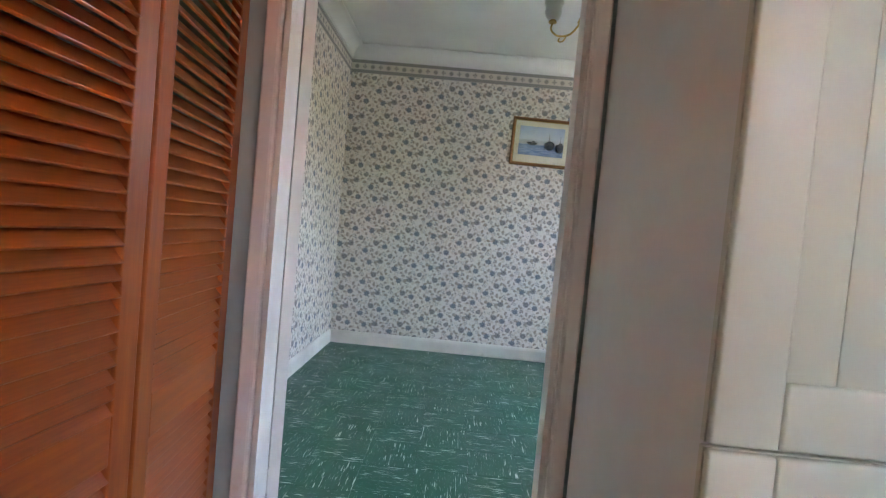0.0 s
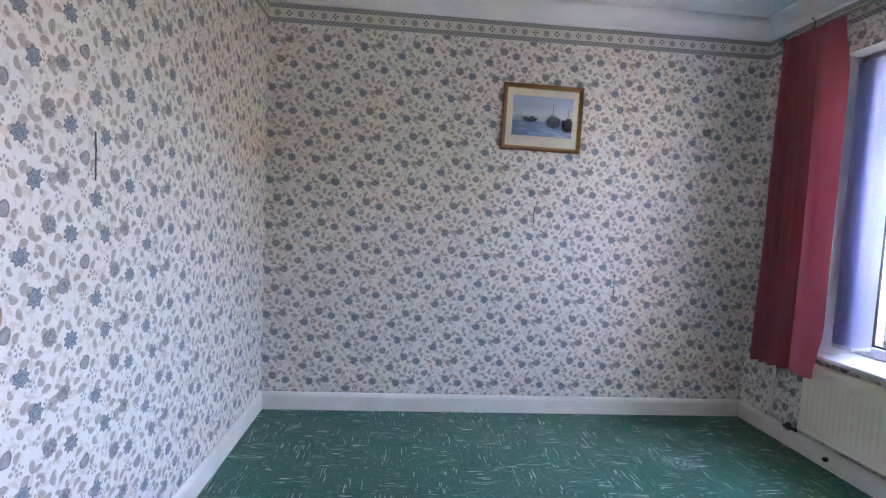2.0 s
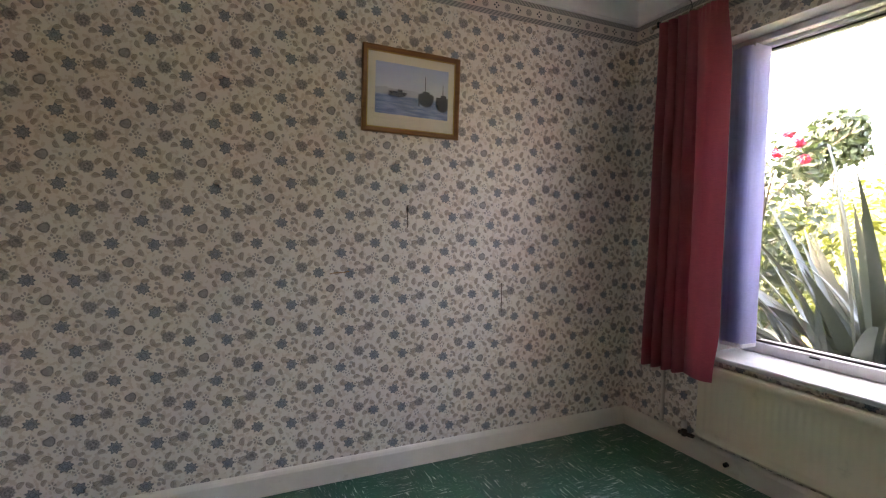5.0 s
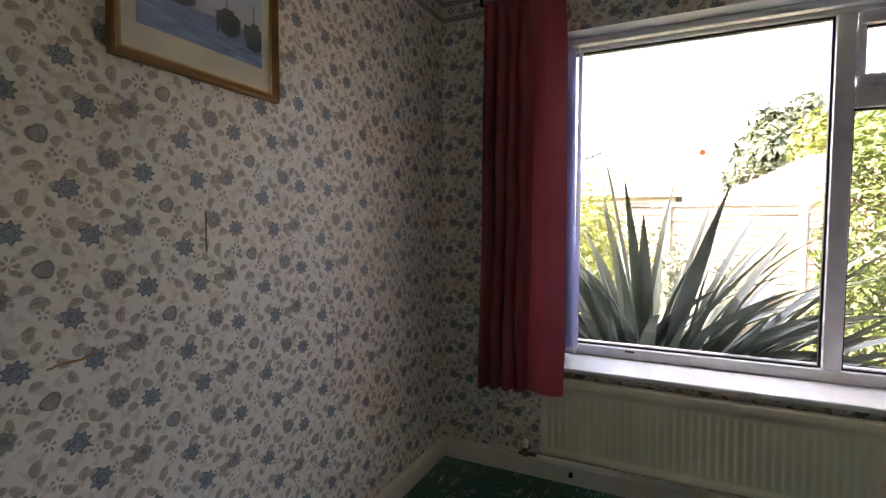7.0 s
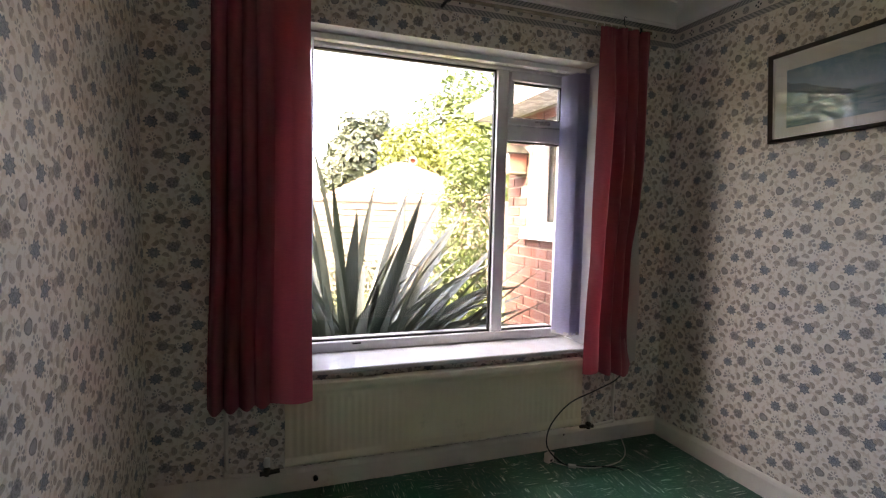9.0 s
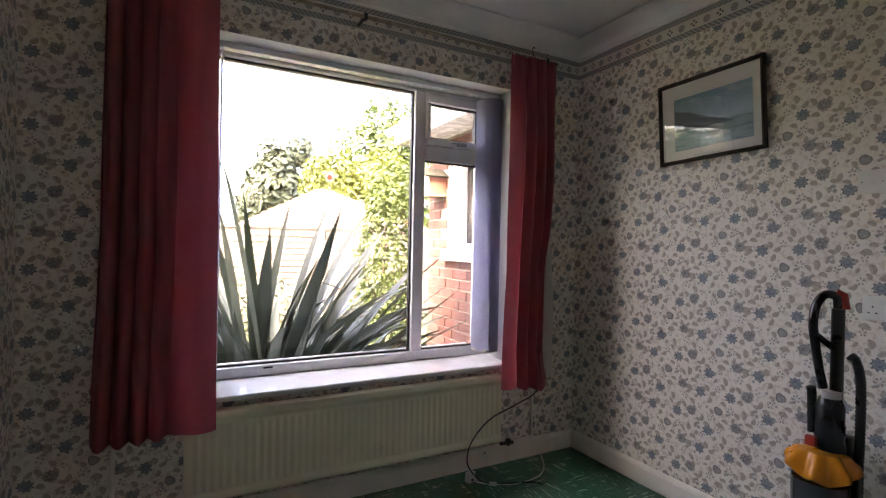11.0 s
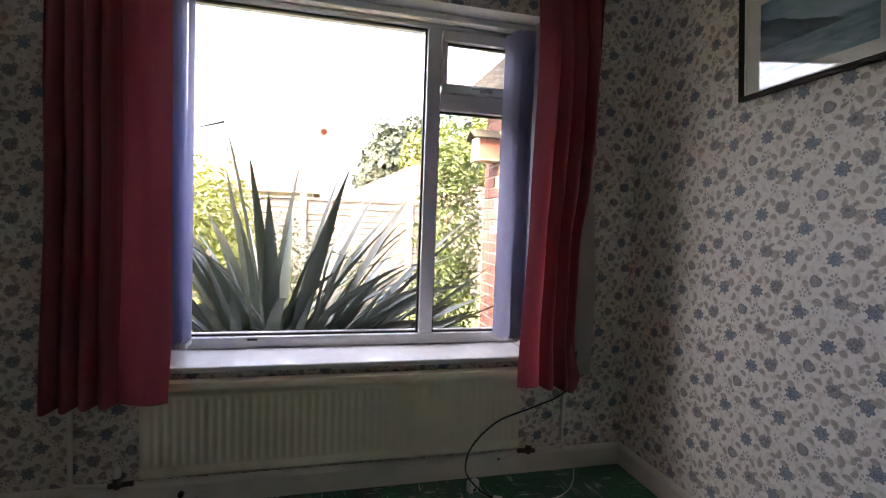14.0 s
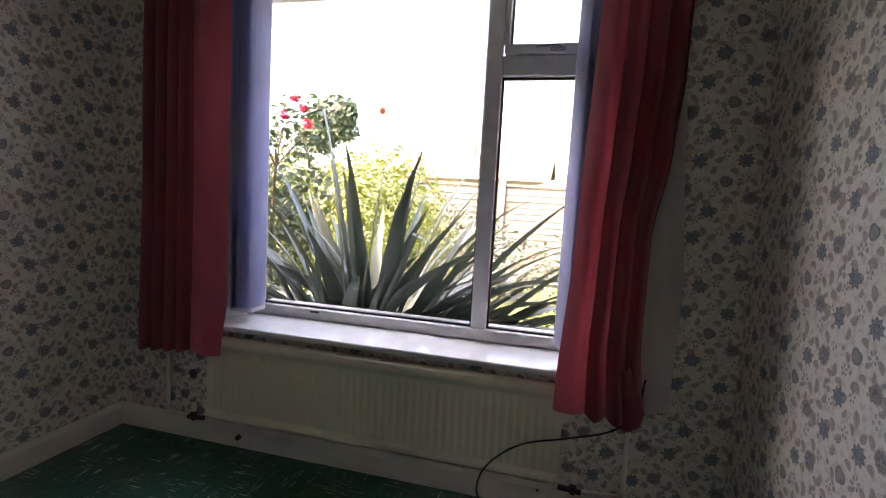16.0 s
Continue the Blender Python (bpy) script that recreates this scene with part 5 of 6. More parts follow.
for s in (-0.1, 0.1):
    part("wheel", lathe([(0.0, -0.012), (0.04, -0.012), (0.045, 0.0), (0.04, 0.012), (0.0, 0.012)], 20, Matrix.Translation((s, -0.06, 0.045)) @ Matrix.Rotation(radians(90), 4, "Y")), BLACK_PLASTIC, VC, "", True)

# ---------------------------------------------------------------- garden ground
GZ = -0.18


def lawn_material():
    n = Nodes("sunlit_lawn")
    c = n.coords()
    col = n.mix(n.ramp(n.noise(c, 1.3, 5), 0.3, 0.7), (0.052, 0.058, 0.022), (0.082, 0.084, 0.038))
    col = n.mix(n.soft(n.noise(c, 40.0, 4), 0.4, 0.65, 0, 0.5), col, (0.05, 0.085, 0.015))
    n.bump(n.noise(c, 70.0, 4), 0.7, 0.03)
    return n.set(col, 0.9)


gm = bmesh.new()
gs = [gm.verts.new(p) for p in ((-400, -400, GZ), (400, -400, GZ), (400, 400, GZ), (-400, 400, GZ))]
gm.faces.new(gs)
tagged(part("ground", gm, lawn_material()), "mown lawn in bright sun", "lawn", "", "structure")
BARK = painted("grey_brown_bark", (0.10, 0.075, 0.05), 0.95, 0.2, 20, 0.6)


# ---------------------------------------------------------------- New Zealand flax outside the window
def flax_material():
    n = Nodes("flax_leaf")
    info = n.t.nodes.new("ShaderNodeObjectInfo")
    c = n.coords()
    col = n.mix(info.outputs["Random"], (0.036, 0.054, 0.048), (0.075, 0.100, 0.086))
    col = n.mix(n.ramp(n.noise(n.stretch(c, 200.0, 3.0, 3.0), 1.0, 3), 0.35, 0.65, 0.0, 0.45), col, (0.070, 0.088, 0.078))
    n.set(col, 0.36)
    tr = n.put("ShaderNodeBsdfTranslucent", {"Color": n.mix(0.5, col, (0.10, 0.14, 0.03))})
    mx = n.put("ShaderNodeMixShader", {0: 0.08, 1: n.bsdf.outputs[0], 2: tr.outputs[0]})
    n.t.links.new(mx.outputs[0], n.t.nodes["Material Output"].inputs[0])
    return n.mat


FLAX = flax_material()


def flax_leaf(parent, base, az, rise, length, droop, width, bend_at=0.0, twist=0.0):
    """A long folded strap leaf that leaves base towards az (degrees), rising steeply and drooping; a kinked leaf snaps over at bend_at."""
    bm = bmesh.new()
    n = 16
    p = Vector(base)
    el = radians(rise)
    d2 = Vector((math.cos(radians(az)), math.sin(radians(az)), 0))
    side0 = Vector((-d2.y, d2.x, 0))
    rows = []
    for k in range(n + 1):
        t = k / n
        w = width * (0.55 + 0.6 * min(t * 2.2, 1.0)) * (1.0 if t < 0.5 else max(0.02, 1 - ((t - 0.5) / 0.5) ** 1.7))
        fwd = d2 * math.cos(el) + Vector((0, 0, 1)) * math.sin(el)
        side = side0 * math.cos(radians(twist * t)) + fwd.cross(side0) * math.sin(radians(twist * t))
        up = side.cross(fwd) * -1
        rows.append((bm.verts.new(p - side * w / 2 + up * w * 0.16), bm.verts.new(p), bm.verts.new(p + side * w / 2 + up * w * 0.16)))
        step = length / n
        p = p + fwd * step
        if p.x < 2.69:          # leaves lean off the wall and the glass
            p.x = 2.69 + 0.02 * t
            d2 = Vector((max(d2.x, 0.0), d2.y, 0))
        el -= radians(droop) * (0.3 + 1.5 * t) / n
        if bend_at and abs(t - bend_at) < 0.5 / n:
            el -= radians(95)
    for a, b in zip(rows, rows[1:]):
        for k in range(2):
            bm.faces.new((a[k], a[k + 1], b[k + 1], b[k]))
    return part("leaf", bm, FLAX, parent, "", True)


flax = thing("flax_plant", "large New Zealand flax with grey green sword leaves", "plant", pose(0, 0, 0))
rf = random.Random(21)
FC = (3.06, 4.42)
# upright fans in the middle, arching straps round them
for q in range(125):
    az = rf.uniform(0, 360)
    ring = rf.uniform(0, 1) ** 0.75
    bx, by = FC[0] + 0.22 * ring * math.cos(radians(az)), FC[1] + 0.34 * ring * math.sin(radians(az))
    rise = 84 - 52 * ring + rf.uniform(-8, 8)
    flax_leaf(flax, (bx, by, GZ + rf.uniform(0.0, 0.3)), az + rf.uniform(-25, 25), rise, rf.uniform(0.95, 1.55) * (1.0 if ring < 0.6 else 0.86), rf.uniform(15, 95) * (0.35 + ring), rf.uniform(0.056, 0.084), 0.0, rf.uniform(-75, 75))
# long straps along the wall, leaning over to both sides
for q in range(56):
    south = q % 5 < 3
    flax_leaf(flax, (FC[0] + rf.uniform(-0.2, 0.12), FC[1] + rf.uniform(-0.25, 0.3), GZ + rf.uniform(0.05, 0.3)), (270 if south else 90) + rf.uniform(-24, 24), rf.uniform(26, 74), rf.uniform(1.1, 1.5), rf.uniform(8, 52), rf.uniform(0.058, 0.084), 0.0, rf.uniform(-70, 70))
# short outer leaves that hang over the front and hide the base
for q in range(48):
    flax_leaf(flax, (FC[0] - 0.18, FC[1] + rf.uniform(-0.55, 0.45), GZ + rf.uniform(0.2, 0.45)), 180 + rf.choice((-1, 1)) * rf.uniform(45, 95), rf.uniform(20, 60), rf.uniform(0.55, 0.9), rf.uniform(40, 110), rf.uniform(0.06, 0.085), 0.0, rf.uniform(-60, 60))
# the leaves that stand out against the light
for base, az, rise, ln, dr, w, bend, tw in (((2.86, 4.36, 0.0), 94, 81, 1.92, 4, 0.070, 0.83, 15), ((2.95, 4.50, 0.0), 90, 86, 1.46, 8, 0.068, 0, 50), ((2.95, 4.45, 0.0), 255, 86, 1.50, 8, 0.07, 0, 60), ((2.98, 4.40, 0.0), 262, 80, 1.52, 10, 0.072, 0, 40), ((3.0, 4.36, 0.0), 268, 74, 1.50, 14, 0.070, 0, 30),
                                          ((3.0, 4.32, 0.0), 272, 67, 1.55, 12, 0.074, 0, 35), ((3.0, 4.30, 0.0), 266, 56, 1.55, 16, 0.076, 0, 20), ((2.95, 4.28, 0.0), 270, 47, 1.50, 18, 0.078, 0, -20), ((2.92, 4.25, 0.0), 266, 38, 1.42, 20, 0.078, 0, -30), ((2.9, 4.22, 0.05), 272, 29, 1.30, 18, 0.075, 0, -15),
                                          ((2.88, 4.15, 0.05), 270, 20, 1.15, 12, 0.072, 0, 10), ((2.86, 4.28, 0.0), 262, 82, 1.25, 8, 0.068, 0.78, 0), ((2.92, 4.6, 0.0), 95, 66, 1.40, 25, 0.068, 0, 20), ((2.95, 4.65, 0.0), 88, 54, 1.3, 35, 0.068, 0, 0)):
    flax_leaf(flax, base, az, rise, ln, dr, w * 1.08, bend, tw)


# ---------------------------------------------------------------- shrubs and trees
def foliage(name, blobs, count, size, material, parent, seed, label=""):
    """Many small bent leaves scattered in and on a group of rough balls: (x, y, z, rx, ry, rz)."""
    rnd = random.Random(seed)
    vol = [b[3] * b[4] * b[5] for b in blobs]
    verts, faces = [], []
    for _ in range(count):
        b = rnd.choices(blobs, vol)[0]
        d = Vector((rnd.gauss(0, 1), rnd.gauss(0, 1), rnd.gauss(0, 1))).normalized()
        rr = rnd.uniform(0.35, 1.0) ** 0.5 * (1 + 0.18 * noise.noise(d * 2.5 + Vector((b[0], b[1], b[2]))))
        c = Vector((b[0] + d.x * b[3] * rr, b[1] + d.y * b[4] * rr, b[2] + d.z * b[5] * rr))
        nrm = (d + Vector((rnd.uniform(-1, 1), rnd.uniform(-1, 1), rnd.uniform(-0.3, 1.1))) * 0.8).normalized()
        a = nrm.orthogonal().normalized()
        a = (Matrix.Rotation(rnd.uniform(0, 6.28), 3, nrm) @ a)
        bb = nrm.cross(a)
        s = size * rnd.uniform(0.6, 1.3)
        i = len(verts)
        verts += [c - a * s, c + bb * s * 0.5 + nrm * s * 0.12, c + a * s, c - bb * s * 0.5 + nrm * s * 0.12]
        faces += [(i, i + 1, i + 2), (i, i + 2, i + 3)]
    me = bpy.data.meshes.new(name)
    me.from_pydata([tuple(v) for v in verts], [], faces)
    me.materials.append(material)
    ob = new(name, me)
    ob.parent = parent
    if label:
        tagged(ob, label)
    return ob


def limbs(ob, base, top, r, seed, k=5):
    rnd = random.Random(seed)
    b, t = Vector(base), Vector(top)
    mid = (b + t) / 2 + Vector((rnd.uniform(-0.1, 0.1), rnd.uniform(-0.1, 0.1), 0))
    pts = spline([b, mid, t], 5)
    part("trunk", tube(pts, r, 9, [r * (1 - 0.7 * i / len(pts)) for i in range(len(pts))]), BARK, ob, "", True)
    for _ in range(k):
        s = pts[rnd.randint(3, len(pts) - 2)]
        e = s + Vector((rnd.uniform(-1, 1), rnd.uniform(-1, 1), rnd.uniform(0.4, 1.0))) * (t - b).length * 0.35
        q = spline([s, (s + e) / 2 + Vector((0, 0, 0.05)), e], 4)
        part("limb", tube(q, r * 0.4, 6, [r * 0.45 * (1 - 0.8 * i / len(q)) for i in range(len(q))]), BARK, ob, "", True)


LEAF_YELLOW = leaf_material("yellow_green_leaf", (0.055, 0.078, 0.010), (0.115, 0.135, 0.024), 0.35)
LEAF_GREEN = leaf_material("fresh_green_leaf", (0.025, 0.052, 0.010), (0.070, 0.105, 0.022), 0.3)
LEAF_DARK = leaf_material("dark_green_leaf", (0.014, 0.030, 0.011), (0.038, 0.062, 0.024), 0.25)
LEAF_GREY = leaf_material("grey_green_leaf", (0.035, 0.050, 0.034), (0.065, 0.085, 0.058), 0.25)
PETAL = leaf_material("red_rose_petal", (0.42, 0.020, 0.055), (0.60, 0.06, 0.12), 0.3)


def bush(name, label, blobs, count, size, mat, seed, trunk=None, category="shrub"):
    ob = thing(name, label, category, pose(0, 0, 0))
    b0 = blobs[0]
    limbs(ob, trunk or (b0[0], b0[1], GZ - 0.05), (b0[0], b0[1], b0[2] + b0[5] * 0.5), max(0.02, 0.05 * b0[3]), seed, 6)
    foliage("crown", blobs, count, size, mat, ob, seed)
    return ob


rose = bush("rose_bush", "tall rose bush with red flowers beside the window", [(3.75, 5.55, 1.25, 0.42, 0.50, 0.62), (3.7, 5.30, 1.70, 0.22, 0.26, 0.26), (3.9, 5.9, 0.7, 0.6, 0.6, 0.7)], 2600, 0.040, LEAF_DARK, 5, category="rose bush")
rr_ = random.Random(6)
for x, y, z in ((3.55, 5.21, 1.80), (3.52, 5.33, 1.74), (3.50, 5.14, 1.68), (3.48, 5.50, 1.55), (3.42, 5.62, 1.30), (3.60, 5.30, 1.88), (3.40, 5.42, 1.12)):
    foliage("flower", [(x, y, z, 0.036, 0.036, 0.03)], 46, 0.022, PETAL, rose, rr_.randint(0, 999), "red rose bloom")
bush("golden_shrub", "yellow green leafy shrub behind the flax", [(5.3, 5.6, 0.75, 0.75, 0.9, 0.92), (5.0, 6.6, 0.9, 0.8, 0.8, 1.0), (5.9, 4.9, 0.45, 0.5, 0.5, 0.6), (6.9, 5.9, 1.05, 0.7, 1.0, 1.0), (5.6, 5.2, 1.25, 0.35, 0.35, 0.45)], 8400, 0.045, LEAF_YELLOW, 11)
bush("low_shrub", "pale straggling border shrub near the fence", [(7.0, 3.9, 0.35, 0.4, 0.6, 0.5), (7.4, 4.7, 0.55, 0.5, 0.6, 0.7)], 1800, 0.04, LEAF_GREY, 12)
bush("wall_climber", "bright green climbing shrub at the wing's corner", [(4.75, 2.95, 1.1, 0.34, 0.34, 0.85), (4.85, 2.85, 1.75, 0.30, 0.30, 0.42), (4.7, 3.0, 0.4, 0.35, 0.38, 0.55)], 5600, 0.030, LEAF_GREEN, 13, category="climber")
bush("border_plant", "low yellow green border plant on the lawn", [(4.6, 3.45, 0.05, 0.3, 0.25, 0.28)], 900, 0.028, LEAF_YELLOW, 14)
bush("garden_tree", "tall light green tree beyond the fence", [(15.5, -0.9, 3.6, 1.6, 1.7, 2.2), (16.0, 0.5, 2.8, 1.3, 1.0, 1.3), (15.0, -2.8, 3.2, 1.6, 1.6, 2.4), (15.8, -1.5, 5.2, 1.1, 1.2, 1.3)], 9000, 0.11, LEAF_GREEN, 15, category="tree")
bush("garden_tree", "dark green tree far beyond the fence", [(24.0, 1.0, 3.9, 1.4, 1.1, 1.5), (24.5, 1.9, 3.0, 1.2, 0.8, 1.1), (24.1, 0.6, 5.0, 0.8, 0.6, 0.9), (24.2, 1.3, 5.3, 0.7, 0.5, 0.9), (24.0, 0.1, 3.7, 0.8, 0.6, 0.8), (24.3, 1.8, 4.3, 0.7, 0.5, 0.7), (24.1, -0.2, 5.6, 0.8, 0.6, 0.8), (24.1, -1.0, 4.6, 0.8, 0.7, 0.9)], 5200, 0.19, LEAF_GREY, 16, category="tree")
bush("garden_tree", "yellow green tree beyond the fence", [(13.0, 1.3, 2.8, 0.8, 0.9, 1.0), (12.6, 0.0, 2.6, 0.9, 1.0, 1.2)], 4200, 0.085, LEAF_YELLOW, 17, category="tree")
bush("garden_tree", "dark round tree behind the neighbouring house", [(21.0, 13.9, 4.8, 1.0, 1.0, 0.95), (21.0, 14.8, 3.9, 1.1, 1.0, 0.9), (21.0, 13.5, 4.1, 0.7, 0.7, 0.6)], 2600, 0.15, LEAF_DARK, 18, category="tree")
bush("garden_tree", "leafy dark tree at the far side of the garden", [(13.0, 19.5, 3.3, 1.9, 1.9, 1.7), (16.2, 21.0, 3.8, 2.1, 2.1, 1.8), (10.8, 20.2, 3.0, 1.7, 1.7, 1.5), (14.5, 18.8, 2.4, 1.6, 1.6, 1.2)], 5200, 0.2, LEAF_DARK, 23, category="tree")
bush("far_hedge", "leafy hedge along the garden's side", [(9.2, 7.5, 0.8, 0.8, 1.6, 1.1), (9.4, 10.5, 0.9, 0.9, 1.8, 1.2), (8.4, 5.8, 0.6, 0.5, 0.6, 0.7)], 5000, 0.07, LEAF_GREEN, 19, category="hedge")

# ---------------------------------------------------------------- fence
fence = thing("fence", "weathered grey overlap board fence with pale posts", "fence", pose(8.75, 0, GZ))
FENCE = wood_material("weathered_fence_board", (0.075, 0.067, 0.059), (0.135, 0.12, 0.106), 1, 0.7, 0.9)
POST = painted("pale_fence_post", (0.24, 0.225, 0.19), 0.9, 0.1, 10, 0.3)
bb_ = bbox(-0.009, 0.009, -0.875, 0.875, -0.068, 0.068, 0.004, 1)
slat_me = bpy.data.meshes.new("board")
bb_.to_mesh(slat_me)
bb_.free()
slat_me.materials.append(FENCE)
pb_ = bbox(-0.05, 0.05, -0.05, 0.05, 0.0, 1.76, 0.006, 1)
post_me = bpy.data.meshes.new("post")
pb_.to_mesh(post_me)
pb_.free()
post_me.materials.append(POST)
for k in range(-4, 3):
    yc = 2.62 + 1.83 * k
    shared("post", post_me, fence, pose(0, yc, 0))
    if k < 2:
        for q in range(15):
            shared("board", slat_me, fence, pose(0.012, yc + 0.915, 0.12 + 0.105 * q, 0, 7 + random.uniform(-2, 2), random.uniform(-0.4, 0.4)))
        part("cap_rail", bbox(-0.025, 0.045, yc + 0.052, yc + 1.778, 1.67, 1.70, 0.004), FENCE, fence)

# ---------------------------------------------------------------- neighbouring houses
TILES = painted("pantile_roof", (0.13, 0.090, 0.074), 0.9, 0.15, 8, 0.5)
RENDER_WALL = painted("pale_rendered_wall", (0.30, 0.27, 0.24), 0.9, 0.08, 3, 0.3)


def house(label, cx, cy, w, d, eave, ridge, chimney, hip=0.0):
    ob = thing("house", label, "house", pose(cx, cy, GZ))
    part("wall", bbox(-d / 2, d / 2, -w / 2, w / 2, 0, eave), RENDER_WALL, ob)
    for sgn in (-1, 1):
        n = 12
        for k in range(n):      # courses of tiles, each lapping the one below
            t0, t1 = k / n, (k + 1) / n
            bm = bmesh.new()
            x0, x1 = sgn * (d / 2 + 0.35) * (1 - t0), sgn * (d / 2 + 0.35) * (1 - t1)
            z0, z1 = eave + (ridge - eave) * t0 + 0.03, eave + (ridge - eave) * t1
            y0, y1 = w / 2 + 0.3 - hip * t0, w / 2 + 0.3 - hip * t1
            vs = [bm.verts.new(p) for p in ((x0, -y0, z0), (x0, y0, z0), (x1, y1, z1), (x1, -y1, z1), (x0, -y0, z0 - 0.06), (x0, y0, z0 - 0.06), (x1, y1, z1 - 0.06), (x1, -y1, z1 - 0.06))]
            for f in ((0, 1, 2, 3), (4, 7, 6, 5), (0, 4, 5, 1), (1, 5, 6, 2), (2, 6, 7, 3), (3, 7, 4, 0)):
                bm.faces.new([vs[i] for i in f])
            bmesh.ops.recalc_face_normals(bm, faces=list(bm.faces))
            part("tile_course", bm, TILES, ob)
    for sgn in (-1, 1):         # gables or hips
        bm = bmesh.new()
        y0, y1 = sgn * (w / 2 + (0.28 if hip else -0.02)), sgn * (w / 2 + (0.28 if hip else -0.02) - hip)
        vs = [bm.verts.new(p) for p in ((-d / 2 - 0.3 * bool(hip), y0, eave - 0.01), (d / 2 + 0.3 * bool(hip), y0, eave - 0.01), (0, y1, ridge - 0.02))]
        bm.faces.new(vs)
        part("hip" if hip else "gable", bm, TILES if hip else RENDER_WALL, ob)
    if chimney is not None:
        ch = part("chimney", bbox(-0.22, 0.22, chimney - 0.25, chimney + 0.25, ridge - 0.3, ridge + 0.55, 0.02, 1), BRICK_FLAT, ob, "brick chimney stack")
        for s in (-0.11, 0.11):
            part("chimney_pot", lathe([(0.0, 0), (0.09, 0), (0.075, 0.24), (0.09, 0.27), (0.0, 0.27)], 12, Matrix.Translation((0, chimney + s, ridge + 0.55))), TILES, ch)
    for q in () if hip else (-0.28, 0.28):
        # solid black box stands in for the dark room inside
        wd = part("window", bbox(-d / 2 - 0.02, -d / 2 + 0.02, q * w - 0.6, q * w + 0.6, 1.0, 2.1), GASKET_AND_DARK, ob)
        part("frame", joined(bbox(-d / 2 - 0.05, -d / 2 - 0.021, q * w - 0.66, q * w - 0.58, 0.95, 2.16), bbox(-d / 2 - 0.05, -d / 2 - 0.021, q * w + 0.58, q * w + 0.66, 0.95, 2.16)), UPVC, wd)
    return ob


house("bungalow with a red tiled roof and brick chimney", 24.0, 7.7, 6.4, 6.0, 2.35, 3.58, 0.5)
house("pale garage with a low hipped tile roof", 11.4, 1.95, 3.4, 3.4, 1.70, 2.68, None, 1.9)

# ---------------------------------------------------------------- the house's brick wing outside
WY, WX0, WX1 = 2.905, XO, 3.83
PITCH_W, PITCH_H, JOINT = 0.225, 0.082, 0.011
WWX0, WWX1, WWZ0, WWZ1 = 2.72, 3.435, 1.165, 2.02        # its window
wing = tagged(new("wall_wing"), "red brick wing of the house with a white window", "wall", "", "structure")
bmw = bmesh.new()
for a, b, c_, d in ((WX0, WWX0, GZ - 0.1, 2.30), (WWX1, WX1, GZ - 0.1, 2.30), (WWX0, WWX1, GZ - 0.1, WWZ0), (WWX0, WWX1, WWZ1, 2.30)):
    box(bmw, a, b, WY - 0.22, WY - 0.008, c_, d)
part("mortar", bmw, MORTAR, wing, "pale mortar bed")
part("end_wall", bbox(WX1 - 0.2, WX1, -3.0, WY - 0.221, GZ - 0.1, 2.30), BRICK_FLAT, wing)
# black sheet stands in for the unlit room behind the pane
swin = part("window", bbox(WWX0 + 0.0, WWX1 - 0.0, WY - 0.10, WY - 0.07, WWZ0 + 0.06, WWZ1), GASKET_AND_DARK, wing, "white framed casement window")
for a, b, c_, d in ((WWX0, WWX1, WWZ0, WWZ0 + 0.09), (WWX0, WWX1, WWZ1 - 0.07, WWZ1), (WWX1 - 0.085, WWX1, WWZ0 + 0.09, WWZ1 - 0.07), (WWX0, WWX0 + 0.07, WWZ0 + 0.09, WWZ1 - 0.07), (WWX1 - 0.16, WWX1 - 0.125, WWZ0 + 0.09, WWZ1 - 0.07)):
    part("frame", bbox(a, b, WY - 0.069, WY - 0.015, c_, d, 0.006), UPVC, swin)
part("sill", bbox(WWX0 - 0.03, WWX1 + 0.075, WY - 0.06, WY + 0.055, WWZ0 - 0.05, WWZ0 - 0.001, 0.008), UPVC, swin, "white projecting sill")
pn = part("pane", bbox(WWX0 + 0.07, WWX1 - 0.085, WY - 0.062, WY - 0.058, WWZ0 + 0.09, WWZ1 - 0.07), GLASS, swin)
# eaves: white fascia, soffit and gutter above the wing, and its tiled slope
eave = tagged(new("eaves"), "white boxed eaves with a gutter and tiled roof edge", "eaves", "", "structure")
part("soffit", bbox(WX0, 3.98, WY - 0.3, 3.16, 2.135, 2.150), UPVC, eave)
part("fascia", bbox(WX0, 3.98, 3.161, 3.180, 2.125, 2.270, 0.003), UPVC, eave)
part("barge_board", bbox(3.981, 4.0, WY - 1.0, 3.18, 2.125, 2.270, 0.003), UPVC, eave)
gut = bmesh.new()
ga = [(3.181 + 0.045 - 0.045 * math.cos(a), 2.245 - 0.045 * math.sin(a)) for a in [math.pi * k / 8 for k in range(9)]]
lo_, hi_ = [gut.verts.new((WX0, y, z)) for y, z in ga], [gut.verts.new((4.02, y, z)) for y, z in ga]
for k in range(8):
    gut.faces.new((lo_[k], lo_[k + 1], hi_[k + 1], hi_[k]))
bmesh.ops.solidify(gut, geom=list(gut.faces), thickness=0.003)
part("gutter", gut, UPVC, eave, "white plastic gutter")
rs = bmesh.new()
vs = [rs.verts.new(p) for p in ((WX0, 3.24, 2.275), (4.03, 3.24, 2.275), (4.03, 0.6, 3.6), (WX0, 0.6, 3.6))]
rs.faces.new(vs)
bmesh.ops.solidify(rs, geom=list(rs.faces), thickness=0.05)
part("roof_slope", rs, TILES, eave)
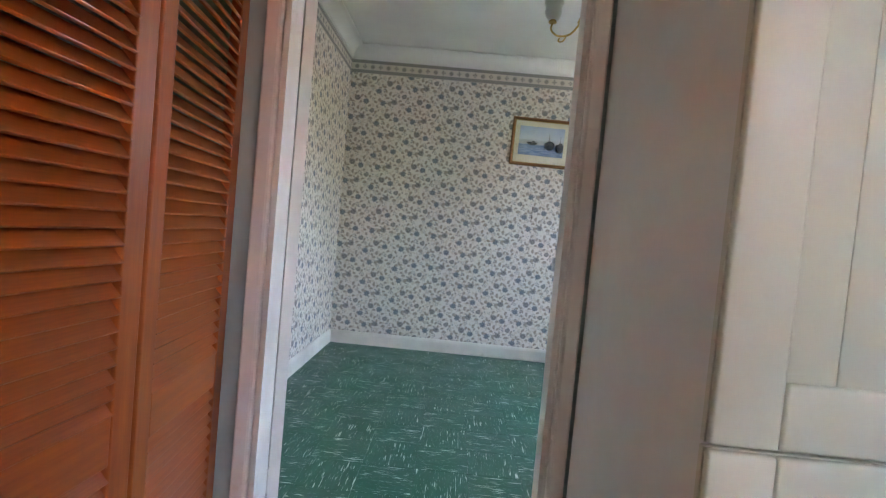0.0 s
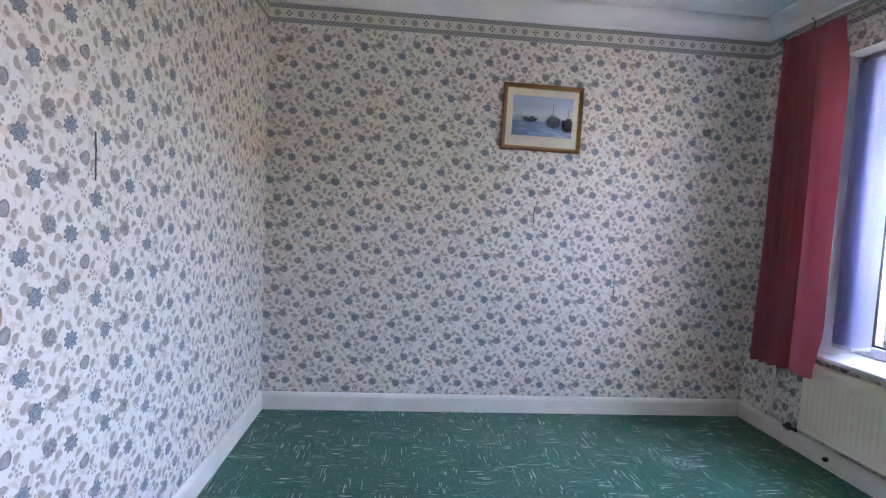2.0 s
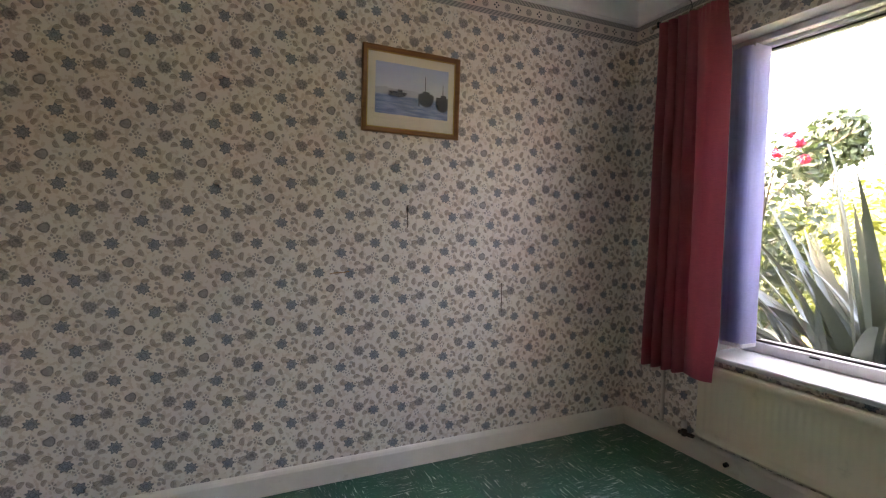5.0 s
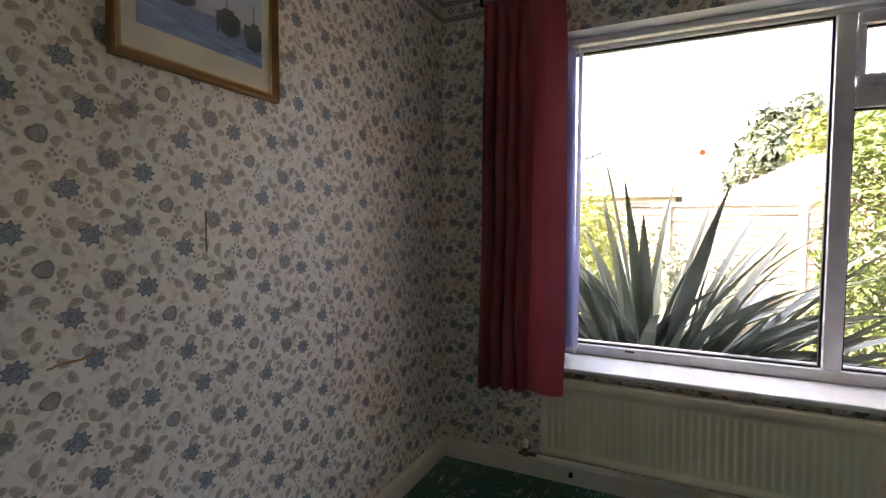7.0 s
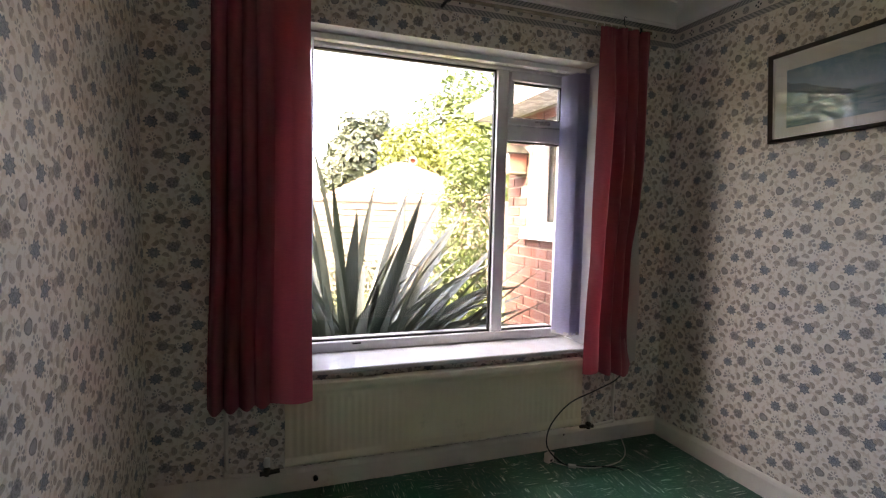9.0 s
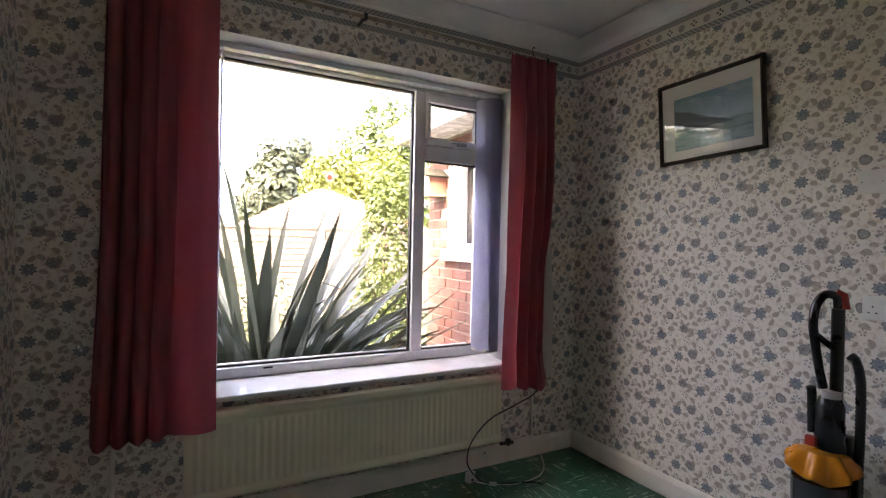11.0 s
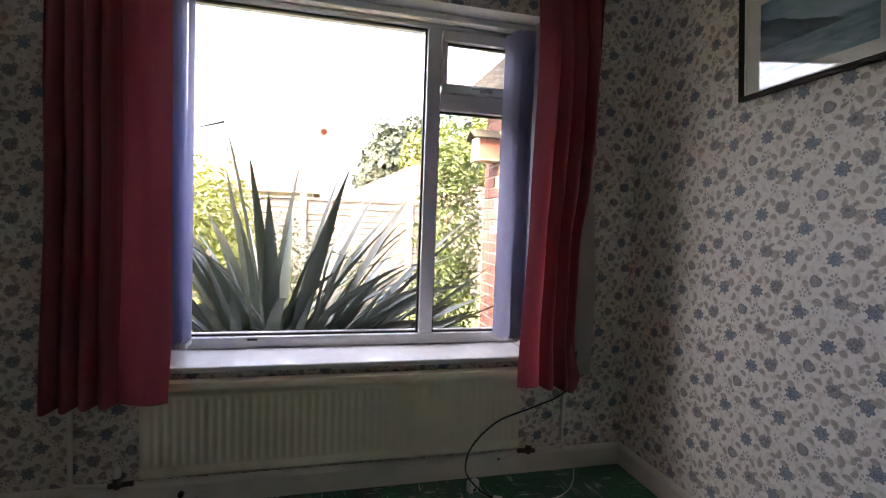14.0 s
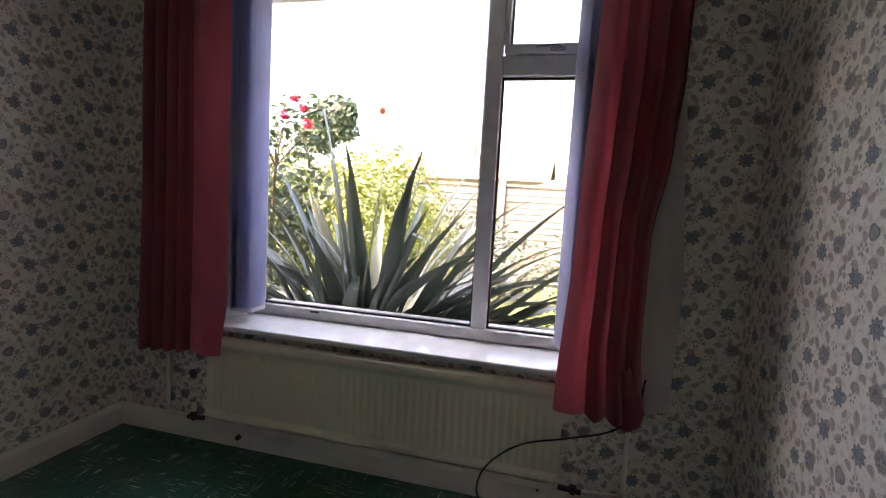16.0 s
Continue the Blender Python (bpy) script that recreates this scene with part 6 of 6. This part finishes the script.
# the main roof over the room, out of view, which keeps the sun off the window
mr = bmesh.new()
vs = [mr.verts.new(p) for p in ((2.87, 3.24, 2.42), (2.87, 9.5, 2.42), (-1.0, 9.5, 4.6), (-1.0, 3.24, 4.6))]
mr.faces.new(vs)
bmesh.ops.solidify(mr, geom=list(mr.faces), thickness=0.06)
structure("roof", mr, TILES, "tiled main roof slope", "roof")
structure("soffit", bbox(XO, 2.85, 3.25, 9.5, 2.36, 2.38), UPVC, "white boxed soffit over the window", "soffit")
structure("wall_outer", bbox(X0 - T, XO, Y1 + 0.301, 9.4, -0.3, H), BRICK_FLAT, "brick outer wall of the house", "wall")
# bird box on the corner of the wing
bird = thing("bird_box", "wooden bird box with a pitched felt roof on the brick wall", "bird box", pose(3.60, WY, 1.66))
BOXW = wood_material("weathered_bird_box", (0.30, 0.24, 0.18), (0.46, 0.40, 0.32), 2, 1.0, 0.9)
part("front", bbox(-0.085, 0.085, 0.150, 0.165, 0.0, 0.155, 0.003), painted("white_box_front", (0.62, 0.58, 0.52), 0.8, 0.1, 20, 0.2), bird, "pale painted front")
part("side", bbox(-0.085, -0.072, 0.0, 0.1495, 0.0, 0.15), painted("faded_red_box", (0.40, 0.17, 0.12), 0.85, 0.1, 20, 0.2), bird, "faded red side")
part("side", bbox(0.072, 0.085, 0.0, 0.1495, 0.0, 0.15), BOXW, bird)
part("base", bbox(-0.09, 0.09, 0.0, 0.168, -0.013, -0.001), BOXW, bird)
FELT = painted("dark_roof_felt", (0.055, 0.055, 0.045), 0.95, 0.2, 40, 0.4)
for s in (-1, 1):
    part("roof_board", bbox(-0.005, 0.135, -0.01, 0.205, -0.007, 0.007), FELT, bird, "dark felted roof board", False, Matrix.Translation((0, 0, 0.215)) @ Matrix.Rotation(radians(32 if s > 0 else 148), 4, "Y"))
# no real opening: a black disc gives the entrance its inner darkness
part("hole", lathe([(0.0, 0.0), (0.016, 0.0), (0.016, 0.002), (0.0, 0.002)], 14, Matrix.Translation((0, 0.1651, 0.10)) @ Matrix.Rotation(radians(-90), 4, "X")), GASKET_AND_DARK, bird)

# ---------------------------------------------------------------- bricks of the wing
bk = bbox(-(PITCH_W - JOINT) / 2, (PITCH_W - JOINT) / 2, -0.05, 0.0, -(PITCH_H - JOINT) / 2, (PITCH_H - JOINT) / 2, 0.003, 1)
brick_me = bpy.data.meshes.new("brick")
bk.to_mesh(brick_me)
bk.free()
brick_me.materials.append(BRICK)
hb_ = bbox(-(PITCH_W / 2 - JOINT) / 2, (PITCH_W / 2 - JOINT) / 2, -0.05, 0.0, -(PITCH_H - JOINT) / 2, (PITCH_H - JOINT) / 2, 0.003, 1)
half_me = bpy.data.meshes.new("half_brick")
hb_.to_mesh(half_me)
hb_.free()
half_me.materials.append(BRICK)
rb = random.Random(4)
row = 0
z = GZ + PITCH_H / 2
while z < 2.12:
    x = WX1 - (0 if row % 2 == 0 else PITCH_W / 2)
    if row % 2:
        shared("half_brick", half_me, wing, pose(WX1 - PITCH_W / 4, WY + rb.uniform(-0.002, 0.002), z))
    while x - PITCH_W > WX0 - 0.02:
        a, b = x - PITCH_W, x
        if not (z > WWZ0 - 0.06 and z < WWZ1 + 0.02 and b > WWX0 + 0.02 and a < WWX1 - 0.03):
            if z > WWZ0 - 0.06 and z < WWZ1 + 0.02 and a < WWX1 + 0.005 and b > WWX1 + 0.06:
                shared("half_brick", half_me, wing, pose(b - PITCH_W / 4, WY + rb.uniform(-0.002, 0.002), z))
            elif a > WWX1 - 0.005 or b < WWX0 + 0.02 or z <= WWZ0 - 0.06 or z >= WWZ1 + 0.02:
                shared("brick", brick_me, wing, pose((a + b) / 2, WY + rb.uniform(-0.002, 0.002), z, 0, rb.uniform(-0.3, 0.3), 0))
        x -= PITCH_W
    z += PITCH_H
    row += 1

# ---------------------------------------------------------------- floor tiles of the room
TILE = 0.229
tb = bbox(-TILE / 2 + 0.0004, TILE / 2 - 0.0004, -TILE / 2 + 0.0004, TILE / 2 - 0.0004, -0.004, 0.0, 0.0006, 1)
tile_me = bpy.data.meshes.new("tile")
tb.to_mesh(tile_me)
tb.free()
tile_me.materials.append(VINYL)
rt = random.Random(9)
nx, ny = int(math.ceil((X1 - X0) / TILE)), int(math.ceil((Y1 - HALL) / TILE))
for a in range(nx):
    for b in range(ny):
        shared("tile", tile_me, floor, pose(X0 + TILE * (a + 0.5), Y1 - TILE * (b + 0.5), rt.uniform(-0.0004, 0.0), 0, 0, 90 * ((a + b) % 2) + 180 * rt.randint(0, 1)))
